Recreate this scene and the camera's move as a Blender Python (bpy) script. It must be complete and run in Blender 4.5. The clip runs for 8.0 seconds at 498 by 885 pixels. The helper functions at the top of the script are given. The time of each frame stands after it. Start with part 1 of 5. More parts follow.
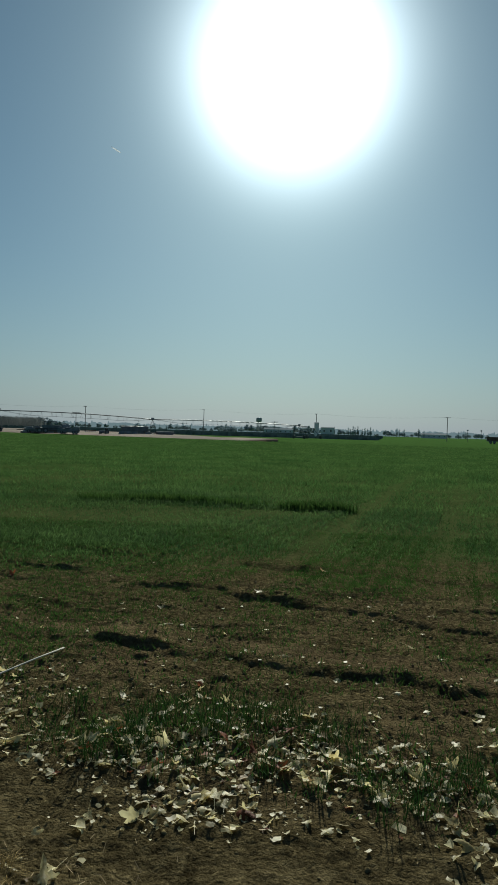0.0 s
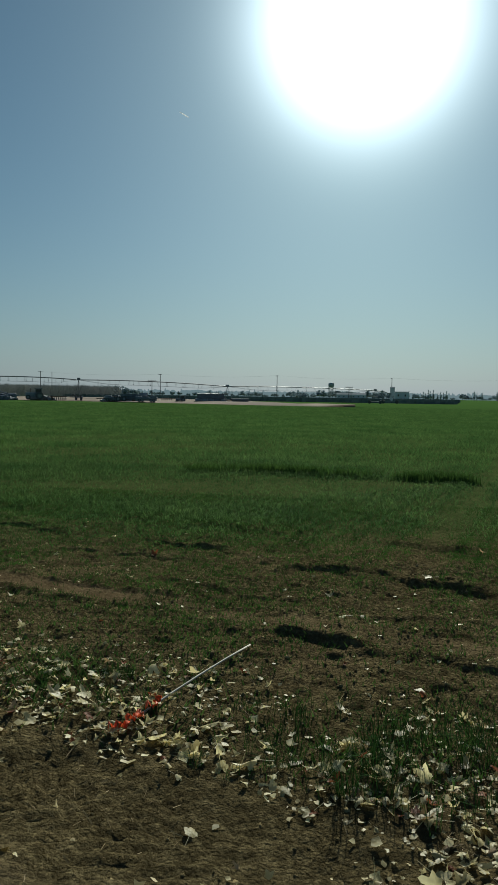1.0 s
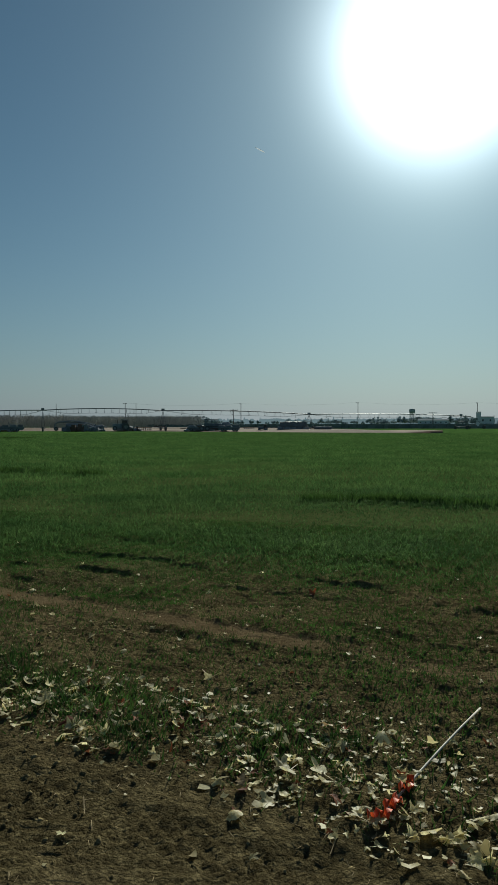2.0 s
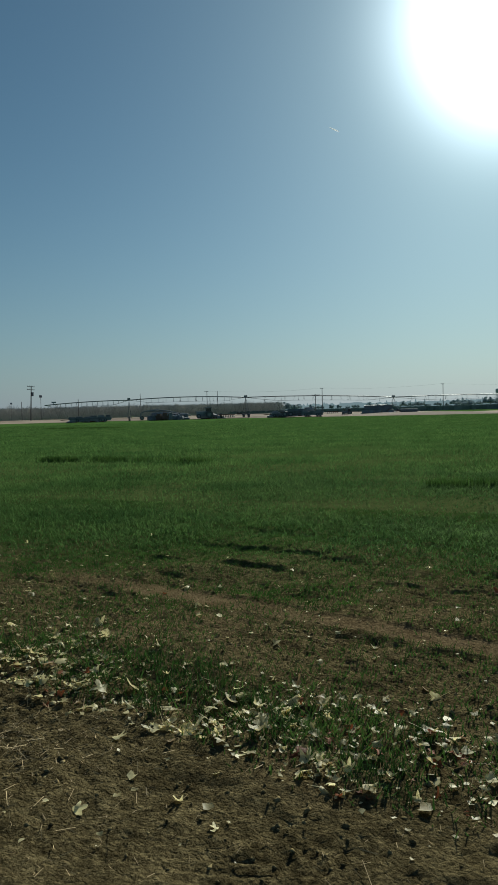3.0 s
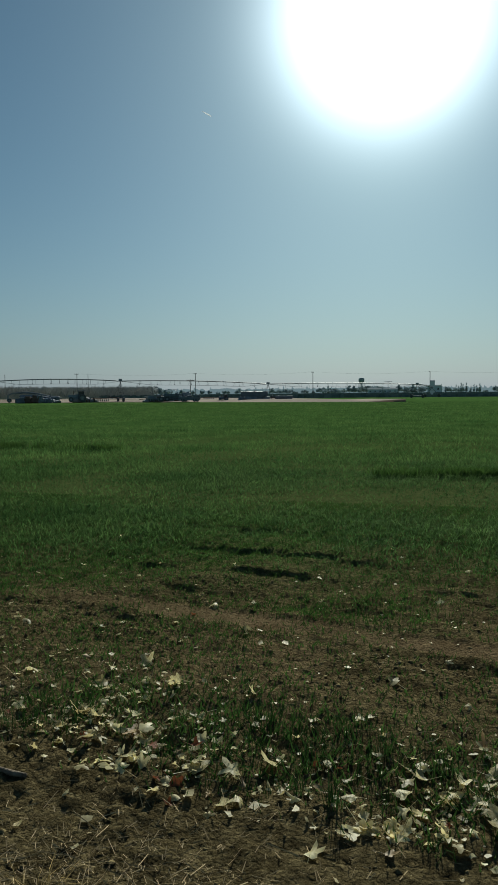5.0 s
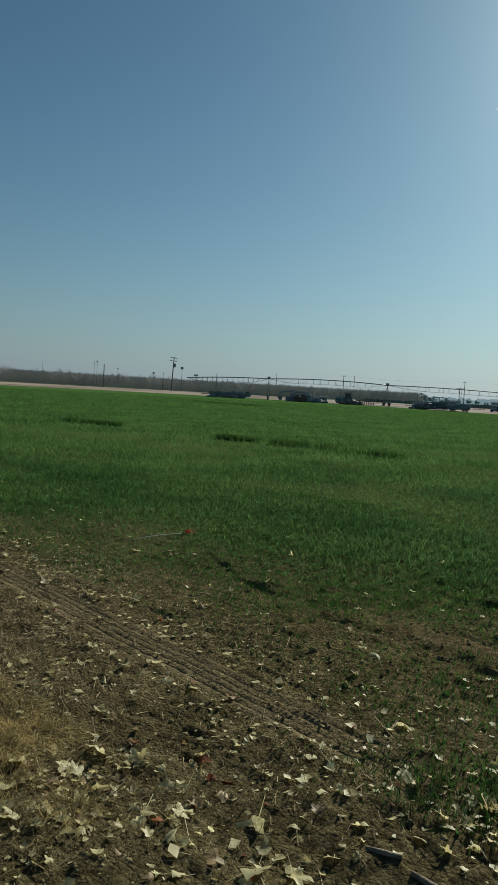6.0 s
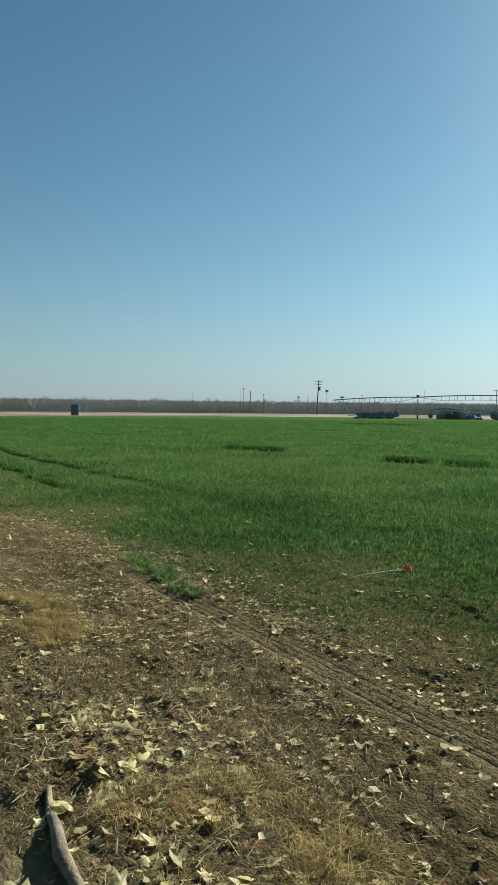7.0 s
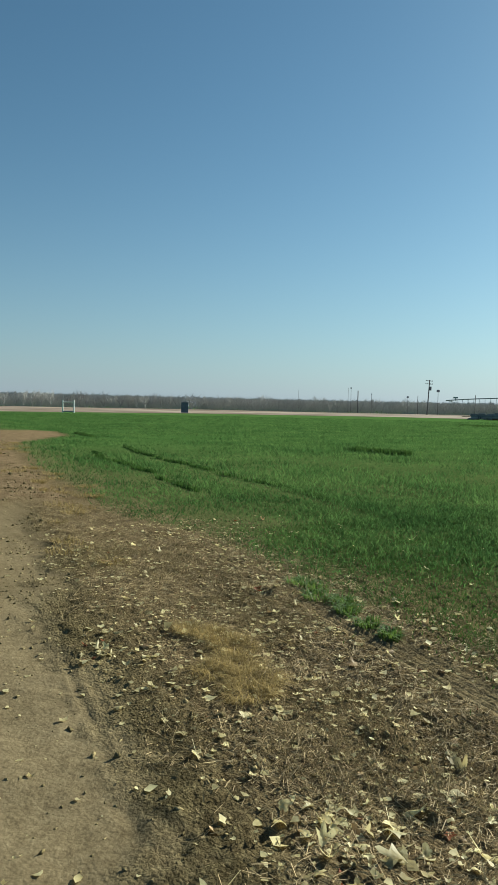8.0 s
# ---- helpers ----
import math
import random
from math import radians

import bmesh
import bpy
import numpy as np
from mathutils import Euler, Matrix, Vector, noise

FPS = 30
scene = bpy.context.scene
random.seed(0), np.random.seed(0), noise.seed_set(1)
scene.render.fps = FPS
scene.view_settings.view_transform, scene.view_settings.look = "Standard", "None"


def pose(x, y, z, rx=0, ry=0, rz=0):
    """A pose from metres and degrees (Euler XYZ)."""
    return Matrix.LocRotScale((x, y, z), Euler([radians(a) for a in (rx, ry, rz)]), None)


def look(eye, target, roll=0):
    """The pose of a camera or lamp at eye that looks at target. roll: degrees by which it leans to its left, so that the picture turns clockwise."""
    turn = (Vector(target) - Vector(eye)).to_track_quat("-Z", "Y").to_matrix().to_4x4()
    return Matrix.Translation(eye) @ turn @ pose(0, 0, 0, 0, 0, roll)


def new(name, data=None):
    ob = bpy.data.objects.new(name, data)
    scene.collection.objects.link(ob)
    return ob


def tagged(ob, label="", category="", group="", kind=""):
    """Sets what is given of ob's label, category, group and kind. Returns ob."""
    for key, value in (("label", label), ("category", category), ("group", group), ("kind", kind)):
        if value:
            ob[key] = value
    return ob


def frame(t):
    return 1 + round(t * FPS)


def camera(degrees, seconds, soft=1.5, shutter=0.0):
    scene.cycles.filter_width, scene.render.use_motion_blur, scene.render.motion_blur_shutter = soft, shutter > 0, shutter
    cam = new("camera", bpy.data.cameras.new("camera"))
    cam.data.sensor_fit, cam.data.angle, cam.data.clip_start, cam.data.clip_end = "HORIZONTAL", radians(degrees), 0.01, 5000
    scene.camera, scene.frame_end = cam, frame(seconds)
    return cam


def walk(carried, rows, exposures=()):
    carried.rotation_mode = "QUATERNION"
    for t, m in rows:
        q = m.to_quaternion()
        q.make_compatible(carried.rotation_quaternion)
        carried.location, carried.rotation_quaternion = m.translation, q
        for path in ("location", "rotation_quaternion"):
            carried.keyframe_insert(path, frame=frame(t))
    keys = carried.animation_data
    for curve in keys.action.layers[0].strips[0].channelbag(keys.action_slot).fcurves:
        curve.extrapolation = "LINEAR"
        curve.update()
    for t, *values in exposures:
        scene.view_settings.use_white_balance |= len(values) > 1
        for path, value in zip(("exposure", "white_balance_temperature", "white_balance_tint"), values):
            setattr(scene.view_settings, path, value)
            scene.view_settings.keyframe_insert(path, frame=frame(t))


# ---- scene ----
cam = camera(38.7, 8.0)
PATH = [
    (0, (1.431, 1.83, 1.505), (1.187, 3.815, 1.475), 1.7),
    (0.2, (1.26, 1.92, 1.532), (0.874, 3.879, 1.417), 1.2),
    (0.3, (1.168, 2.01, 1.5), (0.683, 3.943, 1.322), 2.0),
    (0.5, (1.013, 2.115, 1.494), (0.498, 4.036, 1.282), 0.9),
    (0.7, (0.851, 2.117, 1.526), (0.284, 4.034, 1.443), -0.7),
    (0.9, (0.627, 2.24, 1.511), (0.11, 4.169, 1.408), -0),
    (1, (0.565, 2.265, 1.527), (0.125, 4.211, 1.397), 0.9),
    (1.2, (0.446, 2.286, 1.535), (0.06, 4.244, 1.4), 2.1),
    (1.3, (0.39, 2.297, 1.541), (0.002, 4.256, 1.45), 1.3),
    (1.5, (0.224, 2.337, 1.548), (-0.213, 4.288, 1.598), 0.3),
    (1.6, (0.108, 2.402, 1.542), (-0.395, 4.336, 1.607), -0),
    (1.7, (0.014, 2.418, 1.54), (-0.607, 4.319, 1.544), 0.5),
    (1.8, (-0.08, 2.473, 1.538), (-0.754, 4.356, 1.505), -0.4),
    (2, (-0.278, 2.522, 1.508), (-0.933, 4.41, 1.456), -0.1),
    (2.2, (-0.461, 2.558, 1.526), (-1.147, 4.436, 1.486), -2.2),
    (3.3, (-1.384, 2.826, 1.479), (-2.272, 4.616, 1.377), -1.0),
    (3.5, (-1.531, 2.805, 1.492), (-2.2, 4.689, 1.476), -1.0),
    (3.6, (-1.637, 2.806, 1.5), (-2.231, 4.716, 1.486), -0.8),
    (3.8, (-1.783, 2.818, 1.526), (-2.278, 4.755, 1.465), -0.8),
    (4, (-1.904, 2.825, 1.531), (-2.389, 4.761, 1.393), -0.8),
    (4.2, (-2.051, 2.895, 1.498), (-2.584, 4.821, 1.412), -2.6),
    (4.4, (-2.242, 2.999, 1.499), (-2.843, 4.905, 1.414), -3),
    (4.5, (-2.303, 3.044, 1.506), (-2.921, 4.942, 1.371), -3.0),
    (4.7, (-2.471, 3.113, 1.499), (-2.982, 5.041, 1.351), -0.6),
    (5.8, (-3.473, 3.453, 1.526), (-4.381, 5.233, 1.443), 1.7),
    (6, (-3.658, 3.48, 1.53), (-4.825, 5.098, 1.387), 3.2),
    (6.1, (-3.753, 3.488, 1.526), (-5.012, 5.035, 1.381), 4.0),
    (6.2, (-3.832, 3.486, 1.503), (-5.122, 5.01, 1.388), 3.9),
    (6.3, (-3.936, 3.497, 1.5), (-5.281, 4.975, 1.413), 3.3),
    (6.4, (-4.048, 3.498, 1.507), (-5.459, 4.913, 1.431), 1.9),
    (6.5, (-4.188, 3.517, 1.517), (-5.637, 4.892, 1.427), 1.2),
    (6.7, (-4.394, 3.552, 1.491), (-5.841, 4.926, 1.35), 2),
    (6.9, (-4.548, 3.578, 1.482), (-6.006, 4.941, 1.348), 1.6),
    (7, (-4.635, 3.596, 1.483), (-6.109, 4.945, 1.392), 0.5),
    (7.1, (-4.728, 3.58, 1.508), (-6.254, 4.873, 1.47), 0.9),
    (7.2, (-4.88, 3.611, 1.5), (-6.468, 4.827, 1.44), 0.7),
    (7.4, (-5.102, 3.631, 1.504), (-6.781, 4.713, 1.403), 1),
    (7.5, (-5.189, 3.643, 1.494), (-6.876, 4.714, 1.423), 0.2),
    (7.7, (-5.386, 3.622, 1.501), (-7.059, 4.719, 1.494), -0.3),
    (7.9, (-5.612, 3.6, 1.524), (-7.28, 4.702, 1.491), 1.2),
    (8, (-5.699, 3.601, 1.534), (-7.353, 4.72, 1.435), 1.2),
]
walk(cam, [(t, look(eye, target, roll)) for t, eye, target, roll in PATH],
     exposures=[(t, e, 5750, 0) for t, e in ((0.0, -0.14), (0.5, 0.08), (1.0, -0.12), (1.5, -0.28), (2.2, -0.15), (3.5, 0.13), (4.0, -0.18), (4.7, -0.1), (5.8, 0.07), (6.5, 0.7), (8.0, 0.97))])

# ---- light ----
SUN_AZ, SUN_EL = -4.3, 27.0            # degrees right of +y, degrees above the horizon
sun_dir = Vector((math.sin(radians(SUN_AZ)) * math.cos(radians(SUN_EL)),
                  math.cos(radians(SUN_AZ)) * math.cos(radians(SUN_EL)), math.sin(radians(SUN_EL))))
world = bpy.data.worlds.new("sky")
scene.world = world
world.use_nodes = True
wt = world.node_tree
sky = wt.nodes.new("ShaderNodeTexSky")
sky.sky_type = "NISHITA"
sky.sun_disc = False
sky.sun_elevation, sky.sun_rotation = radians(SUN_EL), radians(SUN_AZ)
sky.altitude, sky.air_density, sky.dust_density, sky.ozone_density = 0, 1.0, 0.4, 1.0
background = wt.nodes["Background"]
background.inputs["Strength"].default_value = 0.042


def sky_math(op, a, b=None):
    n = wt.nodes.new("ShaderNodeMath")
    n.operation = op
    for i, v in enumerate((a, b)):
        if isinstance(v, (int, float)):
            n.inputs[i].default_value = v
        elif v is not None:
            wt.links.new(v, n.inputs[i])
    return n.outputs[0]


def sky_mix(kind, fac, a, b):
    n = wt.nodes.new("ShaderNodeMix")
    n.data_type, n.blend_type = "RGBA", kind
    for socket, v in (("Factor", fac), ("A", a), ("B", b)):
        if isinstance(v, (int, float)):
            n.inputs[socket].default_value = v
        elif isinstance(v, tuple):
            n.inputs[socket].default_value = (*v, 1)
        else:
            wt.links.new(v, n.inputs[socket])
    return n.outputs["Result"]


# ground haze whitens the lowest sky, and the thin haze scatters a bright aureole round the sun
where = wt.nodes.new("ShaderNodeTexCoord").outputs["Generated"]
split = wt.nodes.new("ShaderNodeSeparateXYZ")
wt.links.new(where, split.inputs["Vector"])
low = sky_math("EXPONENT", sky_math("MULTIPLY", sky_math("MAXIMUM", split.outputs["Z"], 0.0), -9.0))
clear = sky_mix("MULTIPLY", 1.0, sky.outputs["Color"], (0.81, 1.0, 0.98))
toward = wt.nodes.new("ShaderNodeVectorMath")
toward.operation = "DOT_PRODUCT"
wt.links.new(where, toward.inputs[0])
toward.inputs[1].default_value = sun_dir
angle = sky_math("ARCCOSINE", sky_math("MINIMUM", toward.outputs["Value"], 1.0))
veil = wt.nodes.new("ShaderNodeVectorMath")
veil.operation = "SCALE"
veil.inputs[0].default_value = (6.4, 6.9, 8.2)
wt.links.new(sky_math("ADD", 0.62, sky_math("MULTIPLY", sky_math("EXPONENT", sky_math("DIVIDE", angle, -0.42)), 1.95)), veil.inputs["Scale"])
colour = sky_mix("MIX", sky_math("MULTIPLY", low, 0.85), clear, veil.outputs["Vector"])
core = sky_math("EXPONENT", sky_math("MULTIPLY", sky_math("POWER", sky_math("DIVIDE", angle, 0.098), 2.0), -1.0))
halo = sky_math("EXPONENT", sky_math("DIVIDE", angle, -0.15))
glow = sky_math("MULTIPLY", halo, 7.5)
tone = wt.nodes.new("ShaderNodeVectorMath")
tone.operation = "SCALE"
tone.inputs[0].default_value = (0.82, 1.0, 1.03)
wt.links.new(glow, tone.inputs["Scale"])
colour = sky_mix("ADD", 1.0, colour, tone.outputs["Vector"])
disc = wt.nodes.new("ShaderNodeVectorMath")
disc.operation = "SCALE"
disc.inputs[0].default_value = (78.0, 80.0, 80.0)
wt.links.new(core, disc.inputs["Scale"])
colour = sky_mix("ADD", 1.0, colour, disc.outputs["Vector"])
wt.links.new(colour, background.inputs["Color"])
lamp = bpy.data.lights.new("sun", "SUN")
lamp.energy, lamp.angle, lamp.color = 5.0, radians(0.55), (1.0, 0.89, 0.72)
sun = new("sun", lamp)
sun.matrix_world = look(sun_dir * 50, (0, 0, 0))


# ---- materials ----
def mat(name, c1, c2, scale=8.0, rough=0.8, bump=0.3, bump_scale=None, metal=0.0, translucent=0.0, vary=0.0,
        island=0.0, spec=0.3, detail=6.0, coords="Object"):
    """Two-tone noise colour, fine relief; vary and island shift the brightness from object to object or piece to piece."""
    m = bpy.data.materials.new(name)
    m.use_nodes = True
    nt = m.node_tree
    b = nt.nodes["Principled BSDF"]
    b.inputs["Roughness"].default_value, b.inputs["Metallic"].default_value = rough, metal
    b.inputs["Specular IOR Level"].default_value = spec
    tc = nt.nodes.new("ShaderNodeTexCoord")
    big = nt.nodes.new("ShaderNodeTexNoise")
    big.inputs["Scale"].default_value, big.inputs["Detail"].default_value = scale, detail
    nt.links.new(tc.outputs[coords], big.inputs["Vector"])
    ramp = nt.nodes.new("ShaderNodeValToRGB")
    ramp.color_ramp.elements[0].position, ramp.color_ramp.elements[1].position = 0.35, 0.68
    ramp.color_ramp.elements[0].color, ramp.color_ramp.elements[1].color = (*c1, 1), (*c2, 1)
    nt.links.new(big.outputs["Fac"], ramp.inputs["Fac"])
    colour = ramp.outputs["Color"]
    if vary or island:
        src = nt.nodes.new("ShaderNodeObjectInfo" if vary else "ShaderNodeNewGeometry")
        spread = nt.nodes.new("ShaderNodeMapRange")
        amount = vary or island
        spread.inputs["To Min"].default_value, spread.inputs["To Max"].default_value = 1 - amount, 1 + amount
        nt.links.new(src.outputs["Random" if vary else "Random Per Island"], spread.inputs["Value"])
        hsv = nt.nodes.new("ShaderNodeHueSaturation")
        nt.links.new(colour, hsv.inputs["Color"])
        nt.links.new(spread.outputs["Result"], hsv.inputs["Value"])
        colour = hsv.outputs["Color"]
    nt.links.new(colour, b.inputs["Base Color"])
    if bump:
        fine = nt.nodes.new("ShaderNodeTexNoise")
        fine.inputs["Scale"].default_value, fine.inputs["Detail"].default_value = bump_scale or scale * 6, 8
        nt.links.new(tc.outputs[coords], fine.inputs["Vector"])
        bp = nt.nodes.new("ShaderNodeBump")
        bp.inputs["Strength"].default_value, bp.inputs["Distance"].default_value = bump, 0.02
        nt.links.new(fine.outputs["Fac"], bp.inputs["Height"])
        nt.links.new(bp.outputs["Normal"], b.inputs["Normal"])
    if translucent:
        tr = nt.nodes.new("ShaderNodeBsdfTranslucent")
        nt.links.new(colour, tr.inputs["Color"])
        mix = nt.nodes.new("ShaderNodeMixShader")
        mix.inputs["Fac"].default_value = translucent
        nt.links.new(b.outputs["BSDF"], mix.inputs[1])
        nt.links.new(tr.outputs["BSDF"], mix.inputs[2])
        nt.links.new(mix.outputs["Shader"], nt.nodes["Material Output"].inputs["Surface"])
    return m


def ground_material():
    """Soil, sandy wheel track and crop cover, blended by the land-cover maps on the sheet."""
    m = bpy.data.materials.new("ground_soil")
    m.use_nodes = True
    nt = m.node_tree
    N, L = nt.nodes.new, nt.links.new
    b = nt.nodes["Principled BSDF"]
    b.inputs["Roughness"].default_value, b.inputs["Specular IOR Level"].default_value = 0.95, 0.0
    geo = N("ShaderNodeNewGeometry")

    def noise_tex(scale, detail=6.0, rough=0.6):
        n = N("ShaderNodeTexNoise")
        n.inputs["Scale"].default_value, n.inputs["Detail"].default_value = scale, detail
        n.inputs["Roughness"].default_value = rough
        L(geo.outputs["Position"], n.inputs["Vector"])
        return n.outputs["Fac"]

    def ramp(fac, *stops):
        r = N("ShaderNodeValToRGB")
        while len(r.color_ramp.elements) < len(stops):
            r.color_ramp.elements.new(0.5)
        for e, (p, c) in zip(r.color_ramp.elements, stops):
            e.position, e.color = p, (*c, 1)
        L(fac, r.inputs["Fac"])
        return r.outputs["Color"]

    def mix(fac, a, c):
        x = N("ShaderNodeMix")
        x.data_type = "RGBA"
        L(fac, x.inputs["Factor"]), L(a, x.inputs["A"]), L(c, x.inputs["B"])
        return x.outputs["Result"]

    def attribute(name):
        a = N("ShaderNodeAttribute")
        a.attribute_name = name
        return a.outputs["Fac"]

    soil = ramp(noise_tex(2.2, 8), (0.3, (0.045, 0.036, 0.018)), (0.5, (0.12, 0.096, 0.047)), (0.7, (0.27, 0.217, 0.108)))
    crumbs = ramp(noise_tex(24, 7, 0.72), (0.33, (0.028, 0.022, 0.011)), (0.5, (0.13, 0.104, 0.052)), (0.68, (0.39, 0.315, 0.16)))
    half = N("ShaderNodeValue")
    half.outputs[0].default_value = 0.6
    soil = mix(half.outputs[0], soil, crumbs)
    grit = ramp(noise_tex(30, 9, 0.8), (0.34, (0.06, 0.045, 0.024)), (0.5, (0.172, 0.135, 0.075)), (0.64, (0.275, 0.219, 0.127)))
    sand = ramp(noise_tex(1.6, 10, 0.68), (0.32, (0.105, 0.079, 0.042)), (0.68, (0.235, 0.184, 0.106)))
    third = N("ShaderNodeValue")
    third.outputs[0].default_value = 0.55
    sand = mix(third.outputs[0], sand, grit)
    crop = ramp(noise_tex(0.35, 9, 0.7), (0.3, (0.06, 0.125, 0.03)), (0.55, (0.085, 0.16, 0.042)), (0.75, (0.12, 0.2, 0.055)))
    clay = ramp(noise_tex(3.0, 9, 0.7), (0.3, (0.14, 0.095, 0.05)), (0.7, (0.35, 0.255, 0.148)))
    colour = mix(attribute("clay"), mix(attribute("sand"), soil, sand), clay)
    colour = mix(attribute("crop"), colour, crop)
    L(colour, b.inputs["Base Color"])
    bp = N("ShaderNodeBump")
    bp.inputs["Strength"].default_value, bp.inputs["Distance"].default_value = 1.0, 0.05
    even = N("ShaderNodeMapRange")
    even.inputs["To Min"].default_value, even.inputs["To Max"].default_value = 1.0, 0.21
    L(attribute("sand"), even.inputs["Value"]), L(even.outputs["Result"], bp.inputs["Strength"])
    warp = N("ShaderNodeTexNoise")
    warp.inputs["Scale"].default_value, warp.inputs["Detail"].default_value = 30, 3
    L(geo.outputs["Position"], warp.inputs["Vector"])
    shift = N("ShaderNodeVectorMath")
    shift.operation = "MULTIPLY_ADD"
    shift.inputs[1].default_value = (0.03, 0.03, 0.03)
    L(warp.outputs["Color"], shift.inputs[0]), L(geo.outputs["Position"], shift.inputs[2])
    crumb = N("ShaderNodeTexVoronoi")
    crumb.inputs["Scale"].default_value, crumb.inputs["Randomness"].default_value = 58, 1
    L(shift.outputs["Vector"], crumb.inputs["Vector"])
    relief = N("ShaderNodeMath")
    relief.operation = "MULTIPLY_ADD"
    relief.inputs[1].default_value = -0.5
    L(crumb.outputs["Distance"], relief.inputs[0]), L(noise_tex(36, 6, 0.75), relief.inputs[2])
    L(relief.outputs["Value"], bp.inputs["Height"])
    L(bp.outputs["Normal"], b.inputs["Normal"])
    return m


M_GROUND = ground_material()
M_CLOD = mat("earth_clod", (0.1, 0.08, 0.04), (0.3, 0.242, 0.123), 12, 1.0, 0.6, 90, island=0.3, spec=0.0)
M_SAND = mat("pale_sand", (0.125, 0.09, 0.063), (0.32, 0.253, 0.192), 0.055, 0.95, 0.2, 4.0, spec=0.1)
M_CROP = mat("crop_blade", (0.06, 0.124, 0.034), (0.117, 0.2, 0.057), 0.5, 0.8, 0, translucent=0.45, island=0.45, spec=0.012)
M_TUFT = mat("grass_blade", (0.036, 0.08, 0.018), (0.075, 0.138, 0.03), 3.0, 0.7, 0, translucent=0.42, island=0.3, spec=0.04)
M_VERGE = mat("verge_blade", (0.022, 0.055, 0.013), (0.05, 0.1, 0.024), 3.0, 0.85, 0, translucent=0.2, island=0.35, spec=0.02)
M_WEED = mat("weed_leaf", (0.09, 0.155, 0.03), (0.16, 0.235, 0.05), 6.0, 0.5, 0, translucent=0.4, island=0.25)
M_HAY = mat("dead_grass", (0.23, 0.17, 0.064), (0.45, 0.335, 0.13), 6.0, 0.8, 0, translucent=0.25, island=0.35, spec=0.1)
M_THATCH = mat("dead_stubble", (0.12, 0.096, 0.045), (0.3, 0.24, 0.12), 5.0, 0.85, 0, translucent=0.2, island=0.4, spec=0.05)
M_STRAW = mat("dry_straw", (0.23, 0.168, 0.078), (0.5, 0.385, 0.195), 6.0, 0.75, 0, translucent=0.2, island=0.35)
M_LEAF = mat("dry_leaf", (0.5, 0.41, 0.18), (0.9, 0.825, 0.465), 9.0, 0.5, 0.15, 60, translucent=0.5, vary=0.25, spec=0.38)
M_LITTER = mat("dry_leaf_litter", (0.5, 0.41, 0.18), (0.9, 0.825, 0.465), 9.0, 0.5, 0.15, 60, translucent=0.5, island=0.33, spec=0.38)
M_TAN = mat("tan_leaf", (0.25, 0.165, 0.075), (0.48, 0.35, 0.18), 10.0, 0.55, 0.2, 60, translucent=0.35, island=0.35, spec=0.3)
M_RUSSET = mat("russet_leaf", (0.16, 0.05, 0.02), (0.3, 0.11, 0.045), 14.0, 0.6, 0.3, 60, translucent=0.35, island=0.3, spec=0.15)
M_BARK = mat("branch_bark", (0.12, 0.09, 0.06), (0.25, 0.2, 0.14), 20, 0.85, 0.5, 90)
M_STAKE = mat("stake_white", (0.4, 0.37, 0.3), (0.6, 0.56, 0.48), 12, 0.6, 0.1)
M_ORANGE = mat("flag_orange", (0.75, 0.1, 0.02), (0.9, 0.17, 0.05), 10, 0.5, 0.1, translucent=0.25)
M_STEEL = mat("galvanised_steel", (0.16, 0.17, 0.18), (0.28, 0.29, 0.3), 3, 0.5, 0.1, metal=0.6)
M_RUBBER = mat("rubber", (0.07, 0.075, 0.08), (0.11, 0.115, 0.12), 6, 0.85, 0.2)
M_POLE = mat("pole_wood", (0.13, 0.125, 0.12), (0.2, 0.19, 0.18), 4, 0.9, 0.3)
M_ROOF = mat("far_roof", (0.35, 0.37, 0.38), (0.45, 0.47, 0.48), 0.1, 0.95, 0, spec=0.0)
M_WIRE = mat("wire", (0.03, 0.03, 0.03), (0.06, 0.06, 0.06), 4, 0.6, 0)
# pale blue-grey base: distance haze is put into the foliage colour
M_FARTREE = mat("haze_tinted_foliage", (0.4, 0.45, 0.47), (0.5, 0.55, 0.57), 0.2, 1.0, 0, translucent=0.7, vary=0.12, spec=0.0)
M_BUSH = mat("low_bush", (0.15, 0.19, 0.17), (0.22, 0.26, 0.235), 0.3, 1.0, 0, translucent=0.25, island=0.2, spec=0.0)
M_NEARTREE = mat("hedge_foliage", (0.05, 0.075, 0.05), (0.09, 0.115, 0.075), 0.3, 1.0, 0, vary=0.2, spec=0.0)
M_ORCHARD = mat("bare_twigs", (0.36, 0.35, 0.33), (0.46, 0.45, 0.42), 0.7, 1.0, 0, vary=0.2, spec=0.05)
M_CONCRETE = mat("tank_paint", (0.3, 0.33, 0.35), (0.4, 0.43, 0.45), 0.2, 0.7, 0)
M_WALL = mat("far_wall", (0.6, 0.62, 0.64), (0.72, 0.74, 0.75), 0.1, 0.8, 0)
M_BLUE = mat("blue_plastic", (0.085, 0.115, 0.15), (0.12, 0.15, 0.19), 1.5, 0.5, 0.05)
M_DARK = mat("dark_machine_paint", (0.16, 0.18, 0.205), (0.26, 0.285, 0.315), 1.2, 0.6, 0.2, vary=0.3)
M_RUST = mat("rusty_paint", (0.1, 0.065, 0.048), (0.16, 0.105, 0.075), 1.5, 0.75, 0.2)
M_TARP = mat("grey_tarp", (0.13, 0.145, 0.16), (0.2, 0.22, 0.24), 1.0, 0.7, 0.3)
